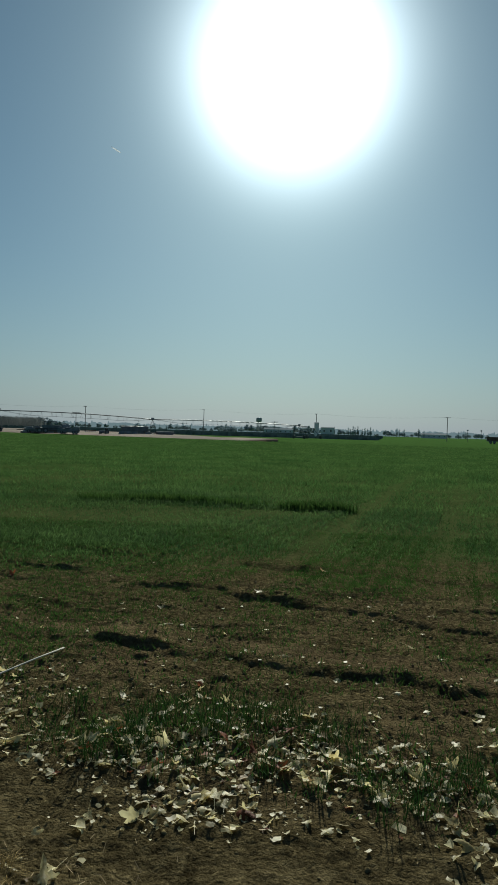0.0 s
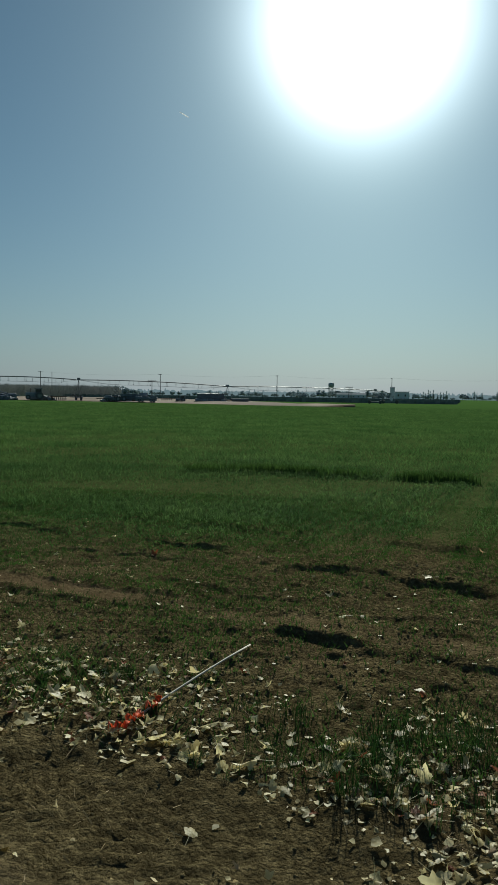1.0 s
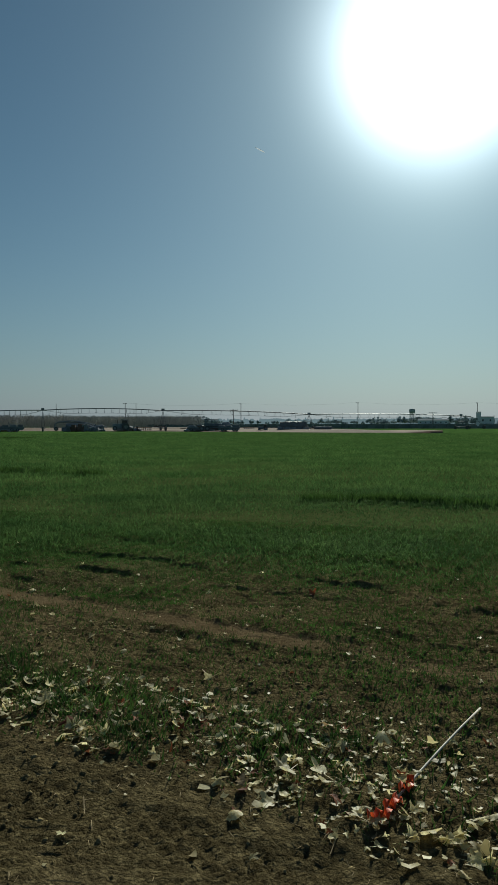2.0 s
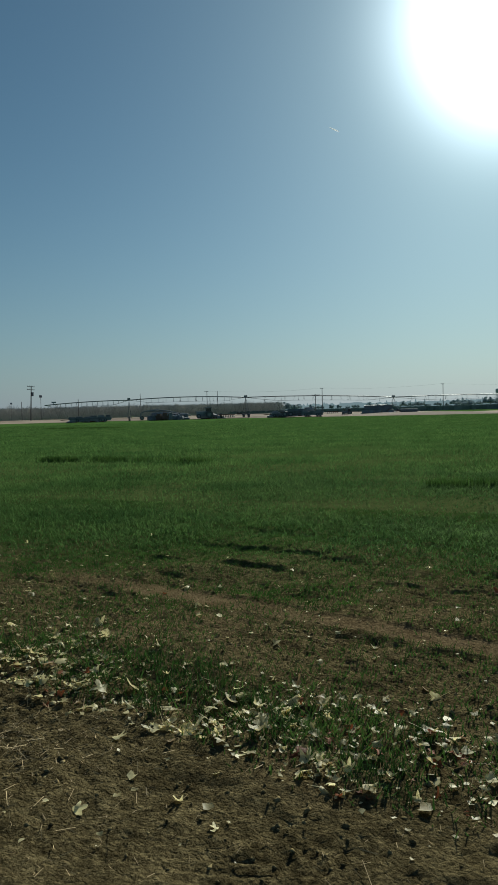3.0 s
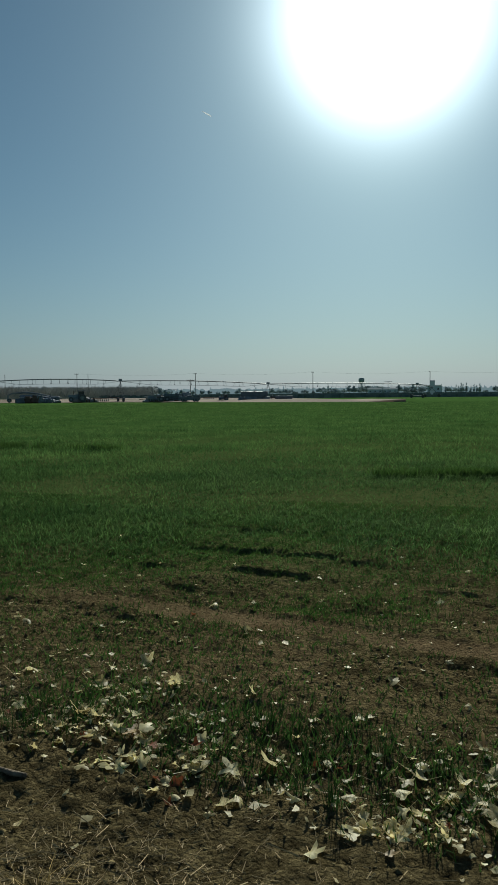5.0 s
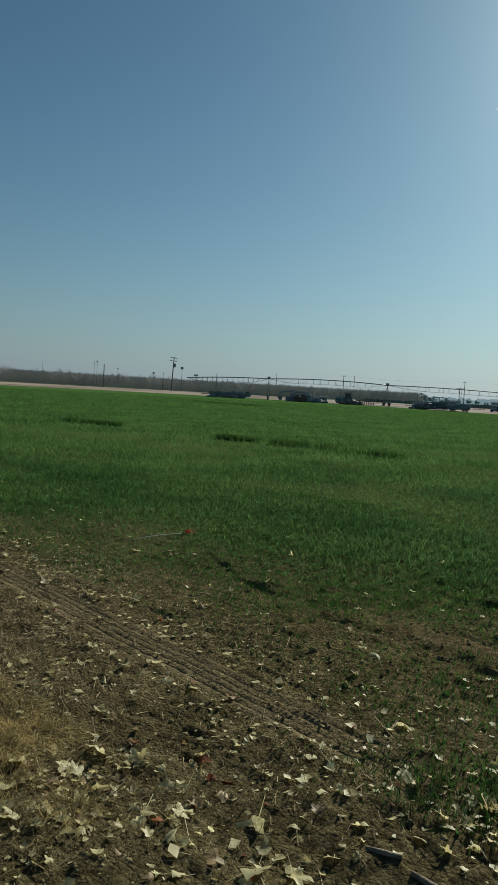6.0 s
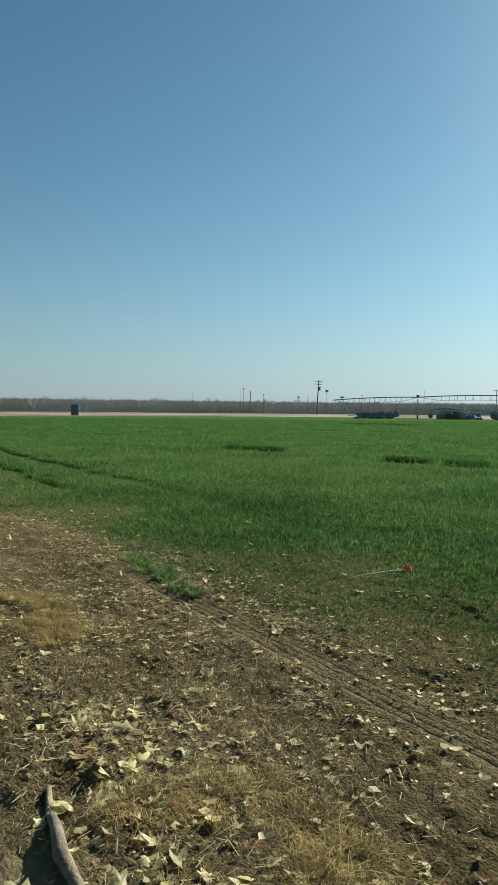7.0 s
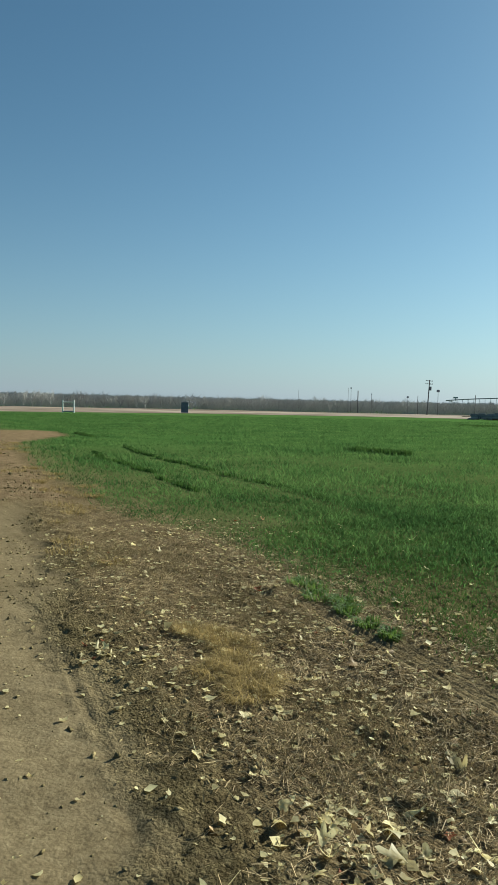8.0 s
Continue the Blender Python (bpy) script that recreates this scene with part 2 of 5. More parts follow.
M_WHITE = mat("white_paint", (0.7, 0.71, 0.7), (0.8, 0.8, 0.78), 2, 0.5, 0.05)
# the far backdrop glows by itself; its emission stands in for haze
M_HAZE_GLOW = bpy.data.materials.new("haze_glow")
M_HAZE_GLOW.use_nodes = True
haze = M_HAZE_GLOW.node_tree.nodes["Principled BSDF"]
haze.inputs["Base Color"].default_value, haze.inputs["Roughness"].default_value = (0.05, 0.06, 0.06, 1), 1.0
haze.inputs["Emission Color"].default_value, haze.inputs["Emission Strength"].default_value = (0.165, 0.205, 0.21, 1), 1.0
M_VAPOUR = mat("vapour", (0.85, 0.87, 0.9), (0.95, 0.95, 0.95), 0.01, 1.0, 0, translucent=0.9, spec=0.0)
M_GLASS = mat("dark_glass", (0.02, 0.025, 0.03), (0.03, 0.035, 0.04), 1, 0.15, 0, spec=0.6)


# ---- small builders ----
def mesh_object(name, verts, faces, material, parent=None, label="", smooth=False):
    me = bpy.data.meshes.new(name)
    me.from_pydata(verts, [], faces)
    me.materials.append(material)
    if smooth:
        me.polygons.foreach_set("use_smooth", [True] * len(me.polygons))
    ob = new(name, me)
    ob.parent = parent
    if label:
        ob["label"] = label
    return ob


def part(name, bm, material, parent=None, label="", smooth=False):
    me = bpy.data.meshes.new(name)
    bm.to_mesh(me)
    bm.free()
    me.materials.append(material)
    if smooth:
        me.polygons.foreach_set("use_smooth", [True] * len(me.polygons))
    ob = new(name, me)
    ob.parent = parent
    if label:
        ob["label"] = label
    return ob


def box(bm, x0, x1, y0, y1, z0, z1, bevel=0.0):
    m = Matrix.LocRotScale(((x0 + x1) / 2, (y0 + y1) / 2, (z0 + z1) / 2), None, (x1 - x0, y1 - y0, z1 - z0))
    made = bmesh.ops.create_cube(bm, size=1, matrix=m)
    if bevel:
        edges = {e for v in made["verts"] for e in v.link_edges}
        bmesh.ops.bevel(bm, geom=list(edges), offset=bevel, segments=2, affect="EDGES", profile=0.5)
    return bm


def rod(bm, a, b, r0, r1=None, n=8):
    a, b = Vector(a), Vector(b)
    m = Matrix.Translation((a + b) / 2) @ (b - a).to_track_quat("Z", "Y").to_matrix().to_4x4()
    bmesh.ops.create_cone(bm, cap_ends=True, segments=n, radius1=r0, radius2=r0 if r1 is None else r1,
                          depth=(b - a).length, matrix=m)
    return bm


def tube(points, radii, n=7):
    """A round tube through points, with a radius for each."""
    verts, faces = [], []
    pts = [Vector(p) for p in points]
    for i, p in enumerate(pts):
        d = (pts[min(i + 1, len(pts) - 1)] - pts[max(i - 1, 0)]).normalized()
        side = d.cross(Vector((0, 0, 1)) if abs(d.z) < 0.9 else Vector((1, 0, 0))).normalized()
        up = side.cross(d)
        for k in range(n):
            a = 2 * math.pi * k / n
            verts.append(p + radii[i] * (math.cos(a) * side + math.sin(a) * up))
    for i in range(len(pts) - 1):
        for k in range(n):
            faces.append((i * n + k, i * n + (k + 1) % n, (i + 1) * n + (k + 1) % n, (i + 1) * n + k))
    faces += [tuple(range(n))[::-1], tuple(range((len(pts) - 1) * n, len(pts) * n))]
    return verts, faces


def wheel(name, parent, x, y, z, r, w, rim=None):
    """A tyre lying across y, with a rim as its own part."""
    bm = bmesh.new()
    rod(bm, (x, y - w / 2, z), (x, y + w / 2, z), r, n=20)
    bmesh.ops.bevel(bm, geom=[e for e in bm.edges if abs(e.verts[0].co.y - e.verts[1].co.y) < 1e-4],
                    offset=w * 0.18, segments=2, affect="EDGES")
    tyre = part(name, bm, M_RUBBER, parent)
    bm = bmesh.new()
    rod(bm, (x, y - w * 0.54, z), (x, y + w * 0.54, z), r * 0.5, n=14)
    part("rim", bm, rim or M_STEEL, tyre)
    return tyre


def empty(name, x, y, z, turn=0.0):
    ob = new(name)
    ob.matrix_world = pose(x, y, z, 0, 0, turn)
    return ob


def bearing(x, y, degrees, dist):
    a = radians(degrees)
    return x + dist * math.sin(a), y + dist * math.cos(a)


# ---- the lie of the land ----
TABLE = np.random.RandomState(7).rand(256, 256)


def value_noise(x, y):
    xi, yi = np.floor(x).astype(int), np.floor(y).astype(int)
    fx, fy = x - xi, y - yi
    fx, fy = fx * fx * (3 - 2 * fx), fy * fy * (3 - 2 * fy)
    g = lambda i, j: TABLE[(xi + i) % 256, (yi + j) % 256]
    return (g(0, 0) * (1 - fx) + g(1, 0) * fx) * (1 - fy) + (g(0, 1) * (1 - fx) + g(1, 1) * fx) * fy - 0.5


def fbm(x, y, size, octaves=4, gain=0.5):
    out, amp, f = 0.0, 1.0, 1.0 / size
    for k in range(octaves):
        out = out + amp * value_noise(x * f + 17.3 * k, y * f - 9.1 * k)
        amp, f = amp * gain, f * 2.03
    return out


def smooth(a, b, v):
    t = np.clip((v - a) / (b - a), 0, 1)
    return t * t * (3 - 2 * t)


def across(x, y):
    """Metres from the wheel track's edge line into the field; the field's edge runs along it."""
    return y + 0.2 * x


def rut_depth(x, y):
    """Old wheel ruts along the headland: a smooth pressed strip with a crumbled bank on its near side."""
    bank, foot_line = 0.0 * x, 0.0 * x
    wob = 0.16 * fbm(x, y * 0 + 3.0, 1.7, 3) + 0.14 * fbm(x, y, 0.22, 3)
    for base, slope, width, deep in ((6.8, 0.207, 0.28, 0.042), (8.72, 0.42, 0.2, 0.05), (8.95, 0.2, 0.25, 0.046), (7.5, 0.22, 0.2, 0.024), (8.6, 0.1, 0.2, 0.044), (10.1, 0.16, 0.25, 0.04)):
        v = y + slope * x - base + wob
        broken = np.clip(0.8 + 1.9 * fbm(x, y * 0 + 33.9, 0.5, 4), 0.25 + 0.35 * smooth(-1.2, 0.0, x), 1.2) if base == 6.8 else np.clip(0.65 + 1.6 * fbm(x, y * 0 + base * 5, 0.8, 3), 0.1 + 0.4 * smooth(-0.6, 0.6, x), 1.05)
        mound = (1 - 0.85 * smooth(-4.8, -6.2, x)) * (smooth(0.0, 0.5, x) if slope > 0.4 else 0.5 + 0.6 * smooth(-1.2, 0.4, x) if base == 6.8 else 1.0)
        foot = -0.15 if base == 6.8 else -0.11
        bank = np.maximum(bank, deep * mound * broken * smooth(foot, 0.0, v) * smooth(width + 0.7, width, v))
        foot_line = np.maximum(foot_line, 0.15 * deep * mound * broken * np.exp(-((v + 0.12) / 0.06) ** 2))
    d = bank - foot_line
    for px, py, rx, tall in ((-7.45, 8.42, 0.2, 0.035), (-6.8, 8.16, 0.26, 0.045), (-6.0, 7.9, 0.22, 0.025), (-8.1, 5.93, 0.14, 0.03), (-7.45, 5.6, 0.16, 0.035), (-10.4, 7.03, 0.15, 0.05)):
        v = y - py + 0.2 * (x - px) + 0.1 * fbm(x, y * 0 + px, 0.3, 2)
        d = d + tall * np.exp(-((x - px) / rx) ** 2) * smooth(-0.08, 0.0, v) * smooth(0.45, 0.1, v)
    return d


def strip(x, y):
    """Where the pressed strip of the longest rut lies bare and smooth."""
    v = y + 0.207 * x - 6.8 + 0.14 * fbm(x, y * 0 + 3.0, 1.7, 3)
    return smooth(0.0, 0.06, v) * smooth(0.36, 0.26, v) * np.clip(0.95 + 0.9 * fbm(x, y * 0 + 21.0, 1.1, 3), 0, 1) * smooth(-6.2, -4.6, x)


def tread(x, y):
    """The fine-ribbed tyre track beside the field's edge."""
    v = y + 0.178 * x - 5.365
    on = smooth(0.14, 0.11, np.abs(v)) * smooth(-4.6, -5.2, x) * smooth(-10.8, -9.4, x)
    return on * (-0.004 + 0.0125 * np.cos(v * 2 * math.pi / 0.0585) * np.clip(0.95 + 0.7 * fbm(x, y, 0.5, 2), 0.4, 1.2))


def print_of_tyre(x, y):
    return smooth(0.17, 0.12, np.abs(y + 0.178 * x - 5.365)) * smooth(-4.6, -5.2, x) * smooth(-10.8, -9.4, x)


def lug_band(x, y):
    return smooth(0.3, 0.2, np.abs(across(x, y) - 4.46)) * smooth(-3.0, -2.3, x) * smooth(1.0, 0.5, x)


def lugs(x, y):
    """Slanting bars that a coarse tractor tyre pressed into the soft soil."""
    v = across(x, y) - 4.46 + 0.05 * fbm(x, y * 0 + 4.0, 1.5, 2)
    on = lug_band(x, y) * np.clip(0.55 + 1.7 * fbm(x, y, 0.35, 3), 0.0, 1.2)
    return on * 0.0085 * np.sin((0.55 * x + np.abs(v) + 0.05 * fbm(x, y, 0.22, 3)) * 2 * math.pi / 0.078)


def trodden(x, y):
    """Bare pale ground pressed flat beside the tyre prints."""
    w = across(x, y) + 0.25 * fbm(x, y, 0.5, 3)
    return smooth(4.38, 4.15, w) * smooth(3.2, 3.6, w) * smooth(0.35, 0.0, x) * smooth(-1.9, -1.2, x)


def cross_track(x, y):
    """A pair of wheel lines that run from the headland into the crop."""
    v = x - 0.85 - 0.186 * (y - 10) + 0.08 * fbm(y, y * 0, 2.0, 2)
    return (np.exp(-(v / 0.22) ** 2) + 0.8 * np.exp(-((v - 1.75) / 0.22) ** 2)) * smooth(6.9, 7.6, y) * smooth(36, 28, y)


def edge_of_field(x):
    """across() at which the crop begins, along the field."""
    w = 5.3 - 0.95 * smooth(-12.0, -15.7, x) + 3.4 * smooth(-30, -40, x) * smooth(-47, -44, x)
    return w + 0.25 * fbm(x, x * 0 + 2.0, 1.5, 3)


def dense(x, y):
    """How closely the crop stands, 0 to 1."""
    w = across(x, y)
    start = np.clip(10.9 + 0.4 * x, 5.35, 12.0) + 1.2 * fbm(x, y, 2.6, 3)
    return smooth(start - 2.5, start + 1.0 + 0.6 * smooth(-3.0, -5.5, x), w) * smooth(-0.1, 0.3, w - edge_of_field(x))


def sandy(x, y):
    w = across(x, y)
    edge = 3.05 + 0.07 * np.clip(-8.5 - x, 0, 14) + 0.4 * smooth(-7.0, -3.5, x) + 0.22 * smooth(-5.6, -6.8, x) * smooth(-10.2, -8.6, x) + 0.28 * fbm(x, y, 1.2, 4) + 0.25 * fbm(x - 4, y + 1, 0.28, 3, 0.65)
    return smooth(0.25, -0.25, w - edge) * smooth(-17.5, -15.5, x + 0.8 * fbm(x, y, 1.0, 3))


def height(x, y):
    d = np.hypot(x + 2, y - 2.5)
    near = np.exp(-np.maximum(d - 6, 0) / 20)
    w = across(x, y)
    s = sandy(x, y)
    rough = (1 - 0.8 * s) * (1 - 0.45 * smooth(9.5, 12, w))
    clod = fbm(x, y, 0.11, 4, 0.65)
    churn = (0.7 + 0.55 * smooth(-0.15, 0.35, fbm(x + 7, y - 2, 0.75, 3))) * (1 + 0.1 * smooth(-4.4, -5.6, x))
    ridge = np.abs(fbm(x + 11, y + 4, 0.3, 3, 0.6))
    big = fbm(x + 5, y - 3, 0.9, 2)
    calm = (1 - 0.75 * strip(x, y)) * (1 - 0.75 * print_of_tyre(x, y)) * (1 - 0.3 * trodden(x, y)) * (1 - 0.5 * lug_band(x, y))
    h = near * (rough * calm * (0.04 * np.tanh(churn * (0.052 * np.abs(clod) + 0.036 * ridge + 0.032 * np.abs(fbm(x - 3, y + 8, 0.06, 2, 0.65))) / 0.04) + 0.03 * big + 0.022 * fbm(x - 6, y + 2, 0.24, 3)) + rut_depth(x, y) * (1 - s) - 0.025 * cross_track(x, y) + 0.012 * print_of_tyre(x, y) + tread(x, y) + lugs(x, y))
    h = h + 0.10 * fbm(x, y, 9.0, 2) * smooth(8, 25, d) * smooth(95, 60, d)
    h = h + near * s * (0.006 * np.cos((w + 0.02 * fbm(x, w, 0.8, 2)) * 2 * math.pi / 0.09) * np.clip(2.4 * fbm(x * 0.22, w, 0.35, 3) - 0.1, 0, 1) * smooth(-12.5, -10.5, x) + 0.018 * fbm(x, y, 0.45, 5, 0.66) + 0.008 * np.abs(fbm(x + 2, y - 6, 0.09, 3, 0.65)))
    h = h - 0.025 * s + near * (0.03 * smooth(4.2, 5.0, w) * smooth(7, 5.6, w) - 0.056 * smooth(3.7, 4.7, w))
    return h


def steps(lo, hi, step, grow, far_lo, far_hi, grow_lo=None):
    mid = list(np.arange(lo, hi, step))
    up, s, v = [], step, mid[-1]
    while v < far_hi:
        s *= grow
        v += s
        up.append(v)
    down, s, v = [], step, lo
    while v > far_lo:
        s *= grow_lo or grow
        v -= s
        down.append(v)
    return np.array(down[::-1] + mid + up)


def build_ground():
    xs = steps(-10.6, 2.9, 0.032, 1.085, -4200, 4200, 1.05)
    ys = steps(3.2, 8.9, 0.0195, 1.034, -600, 4600, 1.15)
    X, Y = np.meshgrid(xs, ys)
    Y = Y - 0.178 * np.clip(X, -14, 4)
    Z = height(X, Y)
    nx, ny = len(xs), len(ys)
    me = bpy.data.meshes.new("ground")
    verts = np.stack([X, Y, Z], -1).reshape(-1, 3)
    i = np.arange(nx - 1)[None] + nx * np.arange(ny - 1)[:, None]
    quads = np.stack([i, i + 1, i + 1 + nx, i + nx], -1).reshape(-1, 4)
    me.vertices.add(len(verts))
    me.vertices.foreach_set("co", verts.ravel())
    me.loops.add(quads.size)
    me.loops.foreach_set("vertex_index", quads.ravel())
    me.polygons.add(len(quads))
    me.polygons.foreach_set("loop_start", np.arange(0, quads.size, 4))
    me.polygons.foreach_set("use_smooth", np.ones(len(quads), bool))
    me.update(calc_edges=True)
    d = np.hypot(X + 2, Y - 2.5)
    crop = dense(X, Y) * (0.55 + 0.45 * smooth(10, 40, d))
    w = across(X, Y)
    bare = np.maximum(np.maximum(sandy(X, Y), 0.5 * trodden(X, Y)), 0.7 * print_of_tyre(X, Y))
    red = 0.9 * smooth(-15.0, -17.5, X + 0.8 * fbm(X, Y, 1.0, 3)) + 0.55 * smooth(-8.5, -11.5, X) * smooth(3.6, 4.4, w)
    red = np.clip(red, 0, 0.95) * smooth(0.1, -0.4, w - edge_of_field(X)) * (1 - sandy(X, Y))
    red = np.maximum(red, 0.45 * smooth(-5.4, -7.2, X) * smooth(3.2, 3.8, w) * smooth(5.7, 5.3, w) * (1 - print_of_tyre(X, Y)))
    red = np.maximum(red, (0.58 * strip(X, Y) * smooth(30, 12, d) + 0.28 * np.clip(2.5 * fbm(X + 3, Y, 0.8, 3), 0, 1) * smooth(4.2, 5.5, w) * smooth(9.5, 7.5, w)) * (1 - print_of_tyre(X, Y)))
    for name, values in (("crop", crop), ("sand", bare), ("clay", red)):
        me.attributes.new(name, "FLOAT", "POINT").data.foreach_set("value", values.ravel().astype(np.float32))
    me.materials.append(M_GROUND)
    return tagged(new("ground", me), "rutted brown headland soil running into a wide green field", "ground", kind="structure")


build_ground()


def far_sand():
    """The bare sandy track along the field's far side."""
    near = ((-95, 118), (-85, 124), (-75, 129), (-60, 153), (-45, 168), (-36, 162), (-26, 148), (-18, 131), (-10, 119), (-6, 115), (-3, 113))
    far = ((-95, 215), (-85, 225), (-75, 232), (-60, 248), (-45, 262), (-36, 268), (-26, 262), (-18, 250), (-10, 140), (-6, 121), (-3, 113.4))
    verts, faces = [], []
    rings = 8
    for (a, d0), (_, d1) in zip(near, far):
        for k in range(rings):
            x, y = bearing(-2, 3, a, d0 + (d1 - d0) * k / (rings - 1))
            verts.append((x, y, 0.03 + (0.25 * math.sin(a * 0.7 + k * 2.1) + 0.25) * (0 < k < rings - 1)))
    for i in range(len(near) - 1):
        for k in range(rings - 1):
            faces.append((i * rings + k, i * rings + k + 1, (i + 1) * rings + k + 1, (i + 1) * rings + k))
    return tagged(mesh_object("dirt_road", verts, faces, M_SAND, smooth=True), "pale bare sandy track beyond the green field", "dirt road", kind="structure")


far_sand()


# ---- blades and leaves ----
def blade_sheet(name, x, y, z, tall, wide, lean, material, label, category, rng):
    """Many bent blades in one mesh: two triangles each above a narrow foot."""
    n = len(x)
    a = rng.rand(n) * 2 * math.pi
    dx, dy = np.cos(a), np.sin(a)
    b = rng.rand(n) * 2 * math.pi
    lx, ly = np.cos(b) * lean * tall, np.sin(b) * lean * tall
    v = np.empty((n, 5, 3))
    v[:, 0] = np.stack([x - dx * wide / 2, y - dy * wide / 2, z - 0.01], -1)
    v[:, 1] = np.stack([x + dx * wide / 2, y + dy * wide / 2, z - 0.01], -1)
    v[:, 2] = np.stack([x + lx * 0.35 + dx * wide * 0.42, y + ly * 0.35 + dy * wide * 0.42, z + tall * 0.6], -1)
    v[:, 3] = np.stack([x + lx * 0.35 - dx * wide * 0.42, y + ly * 0.35 - dy * wide * 0.42, z + tall * 0.6], -1)
    v[:, 4] = np.stack([x + lx, y + ly, z + tall * (1 - 0.35 * lean)], -1)
    i = np.arange(n)[:, None] * 5
    loops = np.concatenate([i + [[0, 1, 2, 3]], i + [[3, 2, 4]]], 1)
    me = bpy.data.meshes.new(name)
    me.vertices.add(n * 5)
    me.vertices.foreach_set("co", v.ravel())
    me.loops.add(n * 7)
    me.loops.foreach_set("vertex_index", loops.ravel())
    me.polygons.add(n * 2)
    me.polygons.foreach_set("loop_start", (np.arange(n)[:, None] * 7 + [[0, 4]]).ravel())
    me.update(calc_edges=True)
    me.materials.append(material)
    return tagged(new(name, me), label, category, kind="stuff")


def scatter(rng, n, x0, x1, y0, y1, chance):
    x, y = rng.uniform(x0, x1, n), rng.uniform(y0, y1, n)
    keep = rng.rand(n) < chance(x, y)
    return x[keep], y[keep]


def fan(rng, n, reach0, reach1, power=1.0):
    """Points spread over the field ahead, closer together near the walk."""
    a = np.radians(rng.uniform(-90, 46, n))
    d = reach0 + (reach1 - reach0) * rng.rand(n) ** power
    return -2.5 + d * np.sin(a), 2.5 + d * np.cos(a)


def far_blades(name, x, y, z, tall, wide, rng, material, label, category):
    """Single-triangle blades, for small or far-off growth."""
    n = len(x)
    a, b = rng.rand(n) * 2 * math.pi, rng.rand(n) * 2 * math.pi
    dx, dy, l = np.cos(a) * wide / 2, np.sin(a) * wide / 2, rng.uniform(0.3, 1.4, n) * tall
    v = np.empty((n, 3, 3))
    v[:, 0] = np.stack([x - dx, y - dy, z - 0.01], -1)
    v[:, 1] = np.stack([x + dx, y + dy, z - 0.01], -1)
    v[:, 2] = np.stack([x + np.cos(b) * l, y + np.sin(b) * l, z + tall], -1)
    me = bpy.data.meshes.new(name)
    me.vertices.add(n * 3)
    me.vertices.foreach_set("co", v.ravel())
    me.loops.add(n * 3)
    me.loops.foreach_set("vertex_index", np.arange(n * 3))
    me.polygons.add(n)
    me.polygons.foreach_set("loop_start", np.arange(0, n * 3, 3))
    me.update(calc_edges=True)
    me.materials.append(material)
    tagged(new(name, me), label, category, kind="stuff")


def crop_growth(x, y):
    """How tall and close the crop grows from patch to patch: wheel lines, thin spots and a ranker strip."""
    g = 0.78 + 1.1 * fbm(x, y, 2.2, 4)
    for base, x0, x1 in ((6.5, -26.5, -16.0), (8.1, -30.0, -13.0), (6.6, -42.0, -36.5)):
        v = across(x, y) - base + 0.15 * fbm(x, y * 0 + base, 3.0, 2)
        on = smooth(x0 - 1.5, x0 + 1.5, x) * smooth(x1 + 1.5, x1 - 1.5, x)
        g = g * (1 - 0.6 * on * np.exp(-(v / 0.24) ** 2)) + 0.5 * on * np.exp(-((v - 0.5) / 0.3) ** 2)
    g = g * (1 - 0.95 * cross_track(x, y))
    rank = np.exp(-((y - 16.2) / 0.35) ** 2) * smooth(-4.5, -3, x) * smooth(2.5, 1.2, x)
    rank = rank + np.exp(-((y - 21.3) / 0.4) ** 2) * smooth(-18, -16, x) * smooth(-10.5, -12, x) + np.exp(-((y - 21.6 - 0.2 * (x + 23.9)) / 0.4) ** 2) * smooth(-26.8, -25.8, x) * smooth(-22.4, -23.4, x) + np.exp(-((y - 66) / 0.9) ** 2) * smooth(-57, -54, x) * smooth(-46, -48, x)
    return np.clip(g, 0.1, 1.4) + 1.0 * rank


def drill_rows(x, y):
    """Sown lines that run from the headland into the field."""
    v = x - 0.186 * y + 0.05 * fbm(x, y, 3.0, 2)
    return 0.7 + 0.3 * np.cos(v * 2 * math.pi / 0.23)


